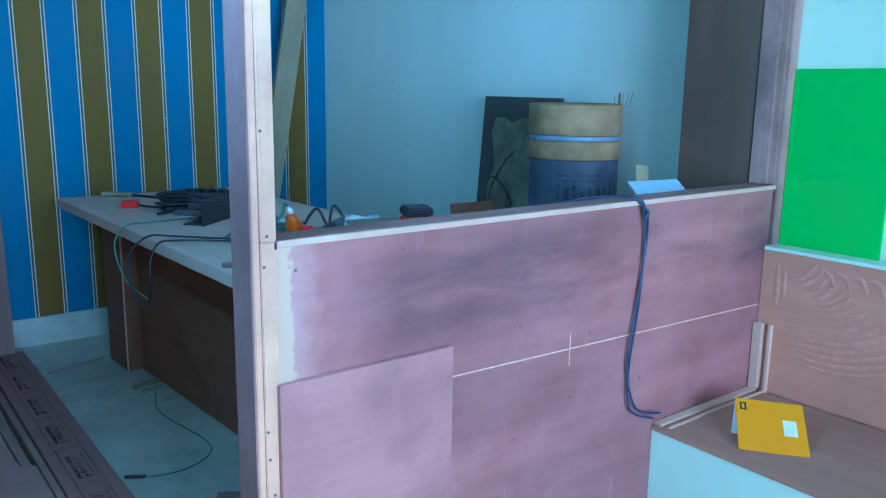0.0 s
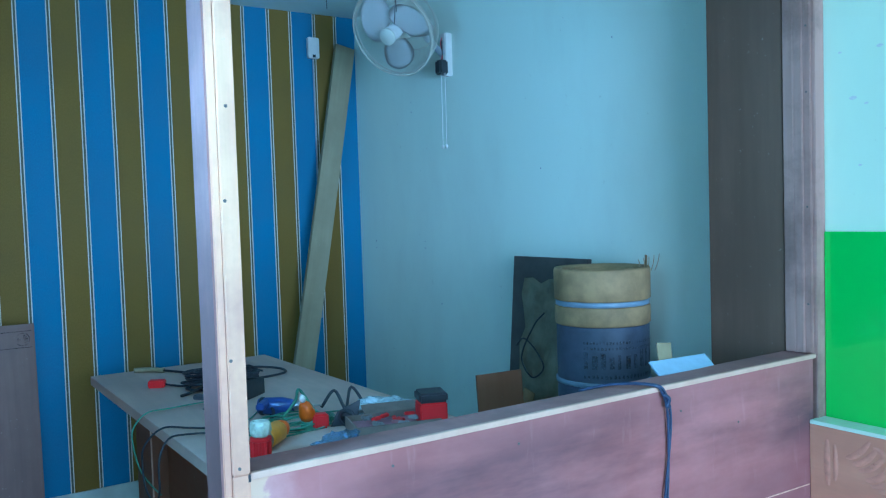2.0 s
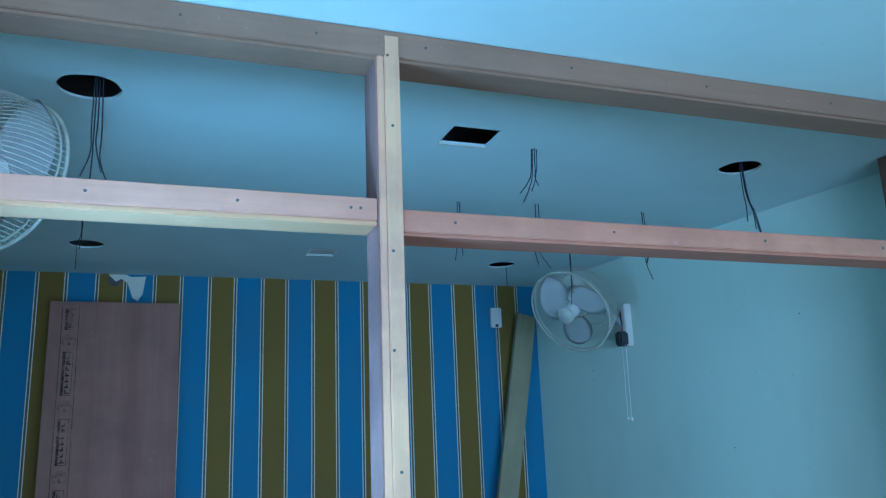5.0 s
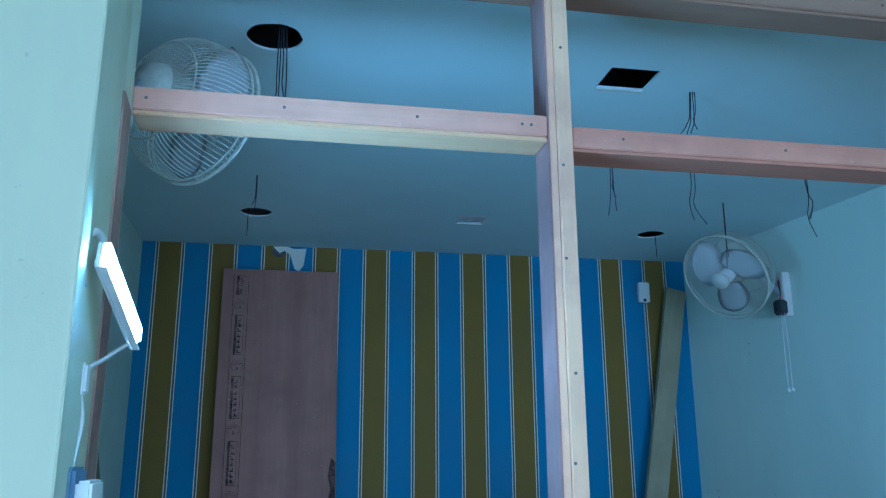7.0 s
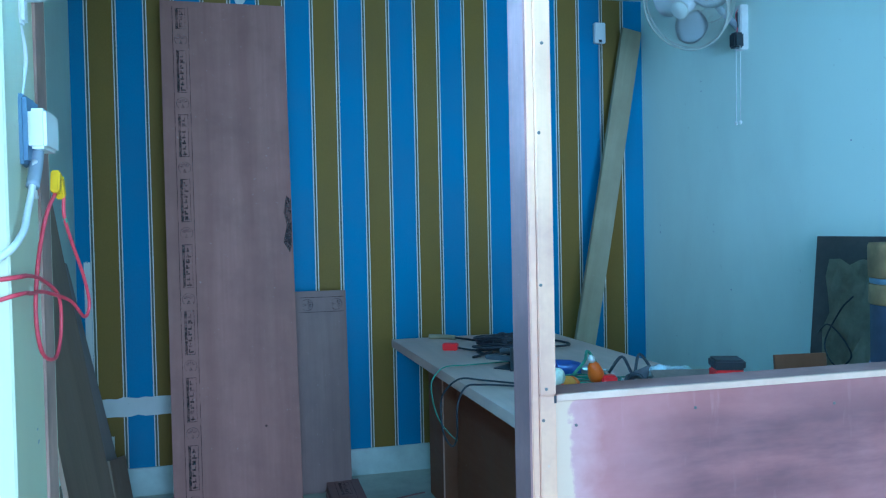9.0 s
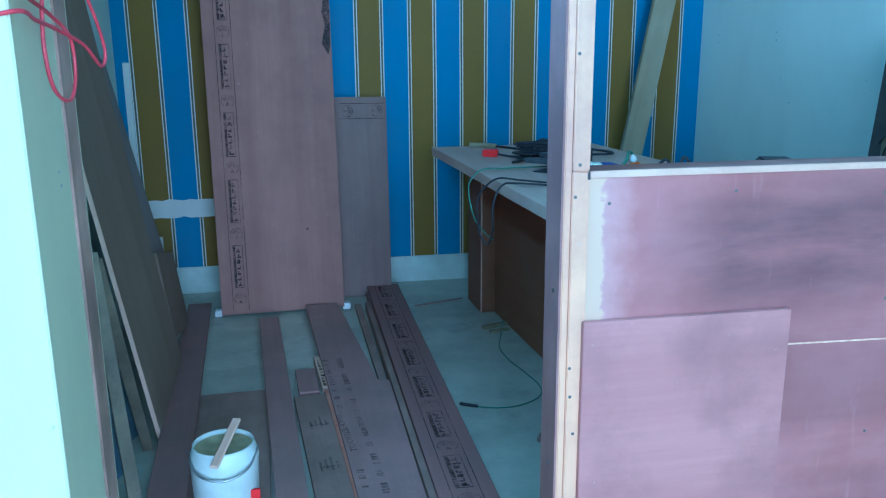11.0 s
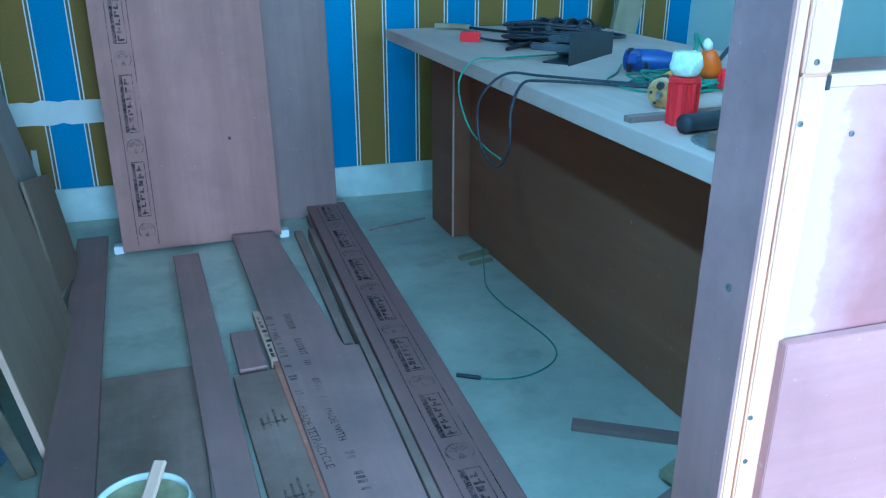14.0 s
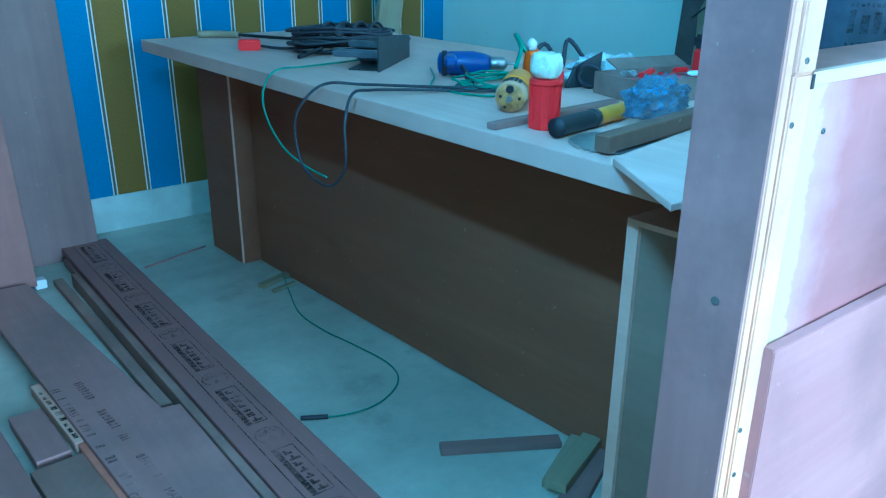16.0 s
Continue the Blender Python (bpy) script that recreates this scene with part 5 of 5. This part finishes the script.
for k in range(5):
    part("vent", box(-0.004, 0.004, 0.012, 0.044, 0.0375, 0.0415), M_BLACK, tr, m=tm @ pose(0, 0, 0, 0, -30 + 15 * k, 0))
part("cap", lathe([(0.032, 0.171), (0.034, 0.18), (0.026, 0.20), (0.008, 0.215)], 20), M_ORANGE, tr, "bright orange end cap", smooth=True, m=tm @ turned @ pose(0, 0, 0, 0, 0, 0))
part("cable", tube([(1.60, 2.84, TOP + 0.06), (1.66, 2.89, TOP + 0.09), (1.70, 2.95, TOP + 0.11), (1.74, 2.92, TOP + 0.04), (1.80, 2.90, TOP + 0.008)], 0.005, 6), M_GREENWIRE, tr, smooth=True)
oc = thing("orange_spinning_top", (1.70, 2.885, TOP), "orange cone cap with a white tip", "cap")
part("cone", lathe([(0.024, 0.0), (0.026, 0.02), (0.018, 0.05), (0.008, 0.062)], 20), M_ORANGE, oc, smooth=True, m=pose(1.70, 2.885, TOP + 0.032, 10, -20, 0))
part("tip", lathe([(0.010, 0.062), (0.011, 0.075), (0.004, 0.085)], 12), M_WHITEPL, oc, smooth=True, m=pose(1.70, 2.885, TOP + 0.032, 10, -20, 0))
part("stand", lathe([(0.026, 0.0), (0.022, 0.034)], 14), M_GREENWIRE, oc, m=pose(1.70, 2.885, TOP))

# red ribbed cup with a white roll on top
cup = thing("red_bit_holder", (1.437, 2.595, TOP), "red ribbed plastic holder with a white roll on top", "holder")
cm = pose(1.435, 2.586, TOP)
part("body", lathe([(0.023, 0.0), (0.024, 0.075), (0.028, 0.078), (0.028, 0.085), (0.022, 0.086)], 28), M_RED, cup, smooth=False, m=cm)
for k in range(9):
    a = 2 * math.pi * k / 9
    part("rib", tube([(0.0235 * math.cos(a), 0.0235 * math.sin(a), 0.002), (0.0245 * math.cos(a), 0.0245 * math.sin(a), 0.076)], 0.0045, 6, 1), M_RED, cup, m=cm)
bm = bmesh.new()
bmesh.ops.create_icosphere(bm, subdivisions=4, radius=1.0)
for v in bm.verts:
    k = 1 + 0.10 * noise.noise(v.co * 2.5) + 0.07 * abs(noise.noise(v.co * 7))
    v.co = Vector((v.co.x * k * 0.0275, v.co.y * k * 0.0275, 0.108 + max(-0.020, min(0.020, v.co.z * 0.032)) * k))
part("white_roll", bm, M_TISSUE, cup, "crumpled white tissue wad", smooth=True, m=cm)

board("desk_strip", (1.350, 2.640, TOP), (1.70, 2.665, TOP), (0.18, -0.98, 0), 0.022, 0.012, M_PLYGREY, "thin timber strip lying on the desk", "timber strip")
kn = thing("wood_chisel", (1.48, 2.5, TOP), "chisel with a black and yellow handle", "chisel")
part("handle", tube([(1.393, 2.515, TOP + 0.018), (1.44, 2.525, TOP + 0.018), (1.50, 2.535, TOP + 0.017)], 0.0165, 12), M_BLACK, kn, smooth=True)
part("ferrule", tube([(1.497, 2.5345, TOP + 0.017), (1.512, 2.537, TOP + 0.017)], 0.0175, 12, 2), M_DARKMET, kn, smooth=True)
part("grip", tube([(1.512, 2.537, TOP + 0.017), (1.56, 2.546, TOP + 0.017), (1.615, 2.556, TOP + 0.016)], 0.0150, 12), M_TOOLYEL, kn, "yellow grip", smooth=True)
part("blade", tube([(1.615, 2.556, TOP + 0.014), (1.70, 2.572, TOP + 0.012)], 0.006, 6, 2), M_STEEL, kn)
bm = lathe([(0.078, 0.0), (0.078, 0.003), (0.01, 0.003)], 96)
for v in bm.verts:
    r = math.hypot(v.co.x, v.co.y)
    if r > 0.07 and int(round(math.atan2(v.co.y, v.co.x) / (2 * math.pi) * 96)) % 3:
        v.co.x *= 0.94
        v.co.y *= 0.94
solo("saw_blade", bm, M_STEEL, "toothed circular saw blade lying on the desk", "saw blade", m=pose(1.447, 2.430, TOP + 0.001))
board("desk_block", (1.368, 2.408, TOP + 0.0045), (1.70, 2.432, TOP + 0.0145), (0.03, -1, 0), 0.028, 0.027, M_SIDE, "rough square timber piece on a saw blade", "timber")


def crumple(name, at, size, mat, label, category, seed, parent=None):
    bm = bmesh.new()
    bmesh.ops.create_icosphere(bm, subdivisions=4, radius=1.0)
    for v in bm.verts:
        n = noise.noise(v.co * 2.2 + Vector((seed, 0, 0))) * 0.45 + abs(noise.noise(v.co * 5.5 + Vector((0, seed, 0)))) * 0.35
        v.co *= 1 + n - 0.15
        v.co.x *= size[0]
        v.co.y *= size[1]
        v.co.z = max(0.0, v.co.z * size[2] + size[2] * 0.55)
    return solo(name, bm, mat, label, category, m=pose(*at))


crumple("plastic_bag", (1.615, 2.488, TOP + 0.016), (0.078, 0.040, 0.046), plain("blue_film", (0.10, 0.22, 0.34), 0.05, vary=0.5, scale=50, bump=0.6, alpha=0.6), "crumpled shiny blue plastic bag", "plastic bag", 3)
crumple("plastic_bag", (1.955, 2.90, TOP), (0.125, 0.060, 0.036), M_BAG, "crumpled clear plastic bag of screws", "plastic bag", 9)
solo("tape_roll", ring(0.023, 0.006), M_CABLE, "dark ring of tape standing beside a carton tray", "tape roll", smooth=True, m=pose(1.800, 2.815, TOP + 0.029, 0, 90, 40))
tray = thing("carton_tray", (1.88, 2.66, TOP), "open brown carton tray of small red parts", "carton")
ty = pose(1.737, 2.628, TOP, 0, 0, -14)
part("base", box(0, 0.26, 0, 0.155, 0, 0.004), M_TRAY, tray, m=ty)
for a in ((0, 0.26, 0, 0.004), (0, 0.26, 0.151, 0.155), (0, 0.004, 0.004, 0.151), (0.256, 0.26, 0.004, 0.151)):
    part("side", box(*a, 0.0042, 0.046), M_TRAY, tray, m=ty)
part("flap", board_mesh(0.19, 0.05, 0.003, 0.0), M_TRAY, tray, "open card flap", m=ty @ axes((0.06, 0.156, 0.044), (0, 0.04, 0.014), (1, 0, 0)))
part("liner_sheet", box(0.006, 0.25, 0.006, 0.149, 0.026, 0.028), plain("pink_liner", (0.42, 0.17, 0.20), 0.5, vary=0.3, scale=20), tray, "pinkish liner sheet", m=ty)
rng = random.Random(13)
for k in range(16):
    part("small_part", box(-0.018, 0.018, -0.007, 0.007, 0, 0.01, 0.003), (M_RED, M_STEEL, plain("pink_part", (0.55, 0.20, 0.22), 0.4))[k % 3] if k < 3 else (M_RED, M_STEEL)[k % 2], tray, m=ty @ pose(0.03 + 0.20 * rng.random(), 0.03 + 0.095 * rng.random(), 0.030 + 0.012 * rng.random(), 20 * rng.random(), 0, 180 * rng.random()))
tin = thing("red_tin", (1.95, 2.63, TOP), "red square tin with a black lid on the desk", "tin")
tnm = pose(1.985, 2.615, TOP, 0, 0, -20)
part("body", box(-0.042, 0.042, -0.042, 0.042, 0, 0.092, 0.005), M_RED, tin, m=tnm)
part("lid", box(-0.044, 0.044, -0.044, 0.044, 0.0925, 0.122, 0.006), M_BLACK, tin, "black lid", m=tnm)
pl = thing("hand_planer", (1.74, 2.86, TOP), "red hand tool with a dark angled plate", "hand tool")
part("body", box(-0.05, 0.0, -0.02, 0.02, 0.0, 0.045, 0.006), M_RED, pl, m=pose(1.755, 2.86, TOP, 0, 0, -15))
part("plate", prism([(0, 0), (0.085, 0.0), (0.10, 0.075), (0.025, 0.045)], 0, 0.008, 0.001), M_DARKMET, pl, m=pose(1.757, 2.85, TOP + 0.001, 80, 0, -15))
solo("desk_offcut", prism([(1.338, 2.345), (1.225, 2.155), (1.60, 2.155), (1.62, 2.40)], TOP + 0.002, TOP + 0.012, 0.001), M_DESKTOP, "pale triangular ply offcut on the desk corner", "offcut")
solo("desk_offcut", prism([(1.66, 2.36), (1.56, 2.25), (1.80, 2.2), (1.85, 2.42)], TOP + 0.0135, TOP + 0.022, 0.001), M_SLAB, "small dark board piece on the desk", "offcut")

# ---- roll, slab and papers at the right wall ----
roll = thing("wrapped_roll", (2.865, 2.775, 0.0), "tall wrapped roll with kraft bands and printed label", "roll")
rm = pose(2.865, 2.775, 0.0)
part("core_wrap", lathe([(0.171, 0.0), (0.173, 0.01), (0.173, 0.98), (0.17, 0.985)], 48, wobble=0.02), M_LABEL, roll, "grey-blue printed wrap", smooth=True, m=rm)
part("kraft_band", lathe([(0.174, 0.985), (0.178, 0.99), (0.178, 1.05), (0.175, 1.055)], 48, wobble=0.02), M_KRAFT, roll, smooth=True, m=rm)
part("tape_band", lathe([(0.173, 1.056), (0.175, 1.058), (0.175, 1.072), (0.173, 1.075)], 48, wobble=0.02), M_TAPE, roll, "pale blue tape band", smooth=True, m=rm)
part("kraft_band", lathe([(0.175, 1.076), (0.179, 1.08), (0.181, 1.185), (0.176, 1.195), (0.165, 1.185), (0.05, 1.165)], 48, wobble=0.02), M_KRAFT, roll, smooth=True, m=rm)
for k, (ra, zt) in enumerate(((0.155, 1.192), (0.135, 1.186), (0.118, 1.19), (0.10, 1.182))):
    part("wound_layer", lathe([(ra, 1.16), (ra + 0.001, zt), (ra - 0.003, zt), (ra - 0.004, 1.16)], 40, wobble=0.05), M_KRAFT, roll, smooth=True, m=rm)
part("torn_flap", prism([(0.08, -0.15), (0.12, -0.12), (0.14, -0.09), (0.10, -0.125)], 1.18, 1.235), M_KRAFT, roll, m=rm)
for k in range(5):
    part("loose_thread", tube([(0.03 + 0.02 * k, -0.165, 1.18), (0.025 + 0.024 * k, -0.17, 1.21), (0.02 + 0.028 * k, -0.168, 1.225 + 0.004 * k)], 0.0012, 4, 3), M_KRAFT, roll, m=rm)
part("strap", lathe([(0.176, 0.765), (0.178, 0.767), (0.178, 0.781), (0.176, 0.783)], 48, wobble=0.02), M_TAPE, roll, "pale blue strap", smooth=True, m=rm)


def roll_bar(a0, a1, z0, z1):
    bm = bmesh.new()
    rows = []
    for i in range(5):
        a = a0 + (a1 - a0) * i / 4
        rows.append([bm.verts.new((0.1785 * math.cos(a), 0.1785 * math.sin(a), z)) for z in (z0, z1)])
    for p, q in zip(rows, rows[1:]):
        bm.faces.new((p[0], q[0], q[1], p[1]))
    part("printed_bar", bm, M_INK, roll, m=rm)


rng = random.Random(17)
for z0, h, n in ((0.835, 0.06, 10), (0.925, 0.010, 26), (0.905, 0.010, 24), (0.80, 0.014, 20), (0.66, 0.06, 7), (0.60, 0.03, 6)):
    for k in range(n):
        a = -2.75 + 1.75 * k / n
        roll_bar(a, a + 1.75 / n * (0.35 + 0.35 * rng.random()), z0, z0 + h * (0.7 + 0.4 * rng.random()))
slab = thing("leaning_slab", (2.9, 3.2, 0.0), "dark slab wrapped in grey paper leaning on white wall", "slab")
sm = axes((2.872, 3.415, 0.0), (0.10, 0.0, 1.2), (0.05, -1, 0))
part("board", board_mesh(0.455, 1.215, 0.022, 0.002), M_SLAB, slab, m=sm)
wr = bmesh.new()
rows = []
for i in range(13):
    rows.append([wr.verts.new((0.085 + 0.30 * j / 8 + 0.035 * noise.noise((i * 0.6, j * 0.4, 1)), 0.25 + 0.87 * i / 12 + 0.04 * noise.noise((i * 0.3, j * 0.7, 8)), 0.026 + 0.03 * abs(noise.noise((i * 0.8, j * 0.7, 4))))) for j in range(9)])
for a, c in zip(rows, rows[1:]):
    for j in range(8):
        wr.faces.new((a[j], a[j + 1], c[j + 1], c[j]))
bmesh.ops.solidify(wr, geom=list(wr.faces), thickness=0.002)
part("paper_wrap", wr, M_GREYSHEET, slab, "crumpled grey wrapping paper", m=sm)
part("binding_wire", tube([(0.06, 0.82, 0.04), (0.14, 0.86, 0.07), (0.22, 0.82, 0.075), (0.27, 0.75, 0.07), (0.20, 0.70, 0.07), (0.13, 0.78, 0.07), (0.20, 0.92, 0.07), (0.26, 0.98, 0.07)], 0.0035, 6), M_DARKMET, slab, smooth=True, m=sm)
part("paper_scrap", board_mesh(0.07, 0.26, 0.004), M_KRAFT, slab, m=sm @ pose(0.10, 0.40, 0.075, 0, 0, -14))
board("leaning_small_board", (2.40, 2.90, 0.0), (2.41, 2.98, 0.81), (1, -0.1, -0.28), 0.20, 0.012, M_PLYDESK, "small dark brown board propped behind the half wall", "board")
solo("foam_sheet", board_mesh(0.245, 0.05, 0.006, 0.001), M_FOAM, "pale blue foam sheet standing on the ledge", "foam sheet", m=axes((2.40, 2.088, 0.945), (0.0, 0.035, 0.03), (1, 0.0, -0.05)))
solo("kraft_scrap", board_mesh(0.07, 0.10, 0.003, 0.0), M_CARD, "scrap of brown paper behind the ledge", "paper", m=axes((2.44, 2.12, 0.93), (0.01, 0.02, 0.1), (1, 0.2, 0.2)))
hwc = thing("hanging_cable", (2.3, 1.99, 0.945), "doubled blue cable hanging over the half wall", "cable")
for k, dx in enumerate((0.0, 0.010)):
    part("strand", tube([(2.13 + dx, 2.12, 0.94), (2.20 + dx, 2.07, 0.955), (2.27 + dx, 2.0, 0.955), (2.298 + dx, 1.984, 0.93), (2.318 + dx, 1.985, 0.85), (2.31 - dx, 1.985, 0.65), (2.285 - dx, 1.985, 0.48), (2.288 + dx * 2, 1.984, 0.36), (2.325 + dx * 3, 1.98, 0.315), (2.40 + 3 * dx, 1.972, 0.288 + dx)], 0.0035, 6, 8), M_BLUEWIRE, hwc, smooth=True)
part("knot", tube([(2.295, 1.980, 0.93), (2.315, 1.978, 0.915), (2.305, 1.978, 0.90), (2.318, 1.98, 0.895)], 0.006, 6), M_BLUEWIRE, hwc, smooth=True)

# folded orange notebook on the bench
nb = thing("notebook", (2.67, 1.75, 0.252), "orange notebook standing open like a tent", "notebook")
part("front_cover", board_mesh(0.19, 0.20, 0.002, 0.0005), M_BOOK, nb, "orange cover", m=axes((2.487, 1.742, 0.2535), (0.13, 0.10, 0.075), (0.65, -0.75, 0)))
nm = axes((2.487, 1.742, 0.2535), (0.13, 0.10, 0.075), (0.65, -0.75, 0))
part("back_cover", board_mesh(0.18, 0.10, 0.002, 0.0005), M_WHITEPL, nb, "pale inner page", m=axes((2.57, 1.82, 0.253), (0.04, 0.02, 0.06), (0.65, -0.75, 0)))
part("name_label", box(0.128, 0.165, 0.07, 0.13, 0.0021, 0.0026), M_WHITEPL, nb, "pale blank label", m=nm)
part("badge", box(0.012, 0.030, 0.155, 0.185, 0.0021, 0.0026), M_BLACK, nb, "small black badge", m=nm)
part("badge_mark", box(0.017, 0.025, 0.160, 0.180, 0.0027, 0.003), M_BOOK, nb, m=nm)

# scuffs on the white wall beside the partition
scw = thing("wall_scuffs", (3.05, 1.8, 1.8), "grey smudges on white paint", "scuffs", kind="structure")
for y, z, s in ((1.90, 1.72, 0.012), (1.86, 1.70, 0.007), (1.94, 1.86, 0.006), (1.82, 1.86, 0.010), (1.96, 2.05, 0.005), (1.88, 1.52, 0.006), (1.80, 1.62, 0.008)):
    part("smudge", lathe([(s, 0), (s * 0.7, 0.0005)], 9, wobble=0.9), M_SMUDGE, scw, m=facing((3.0518, y, z), (-1, 0, 0)) @ Matrix.Diagonal((1, 0.5, 1, 1)))
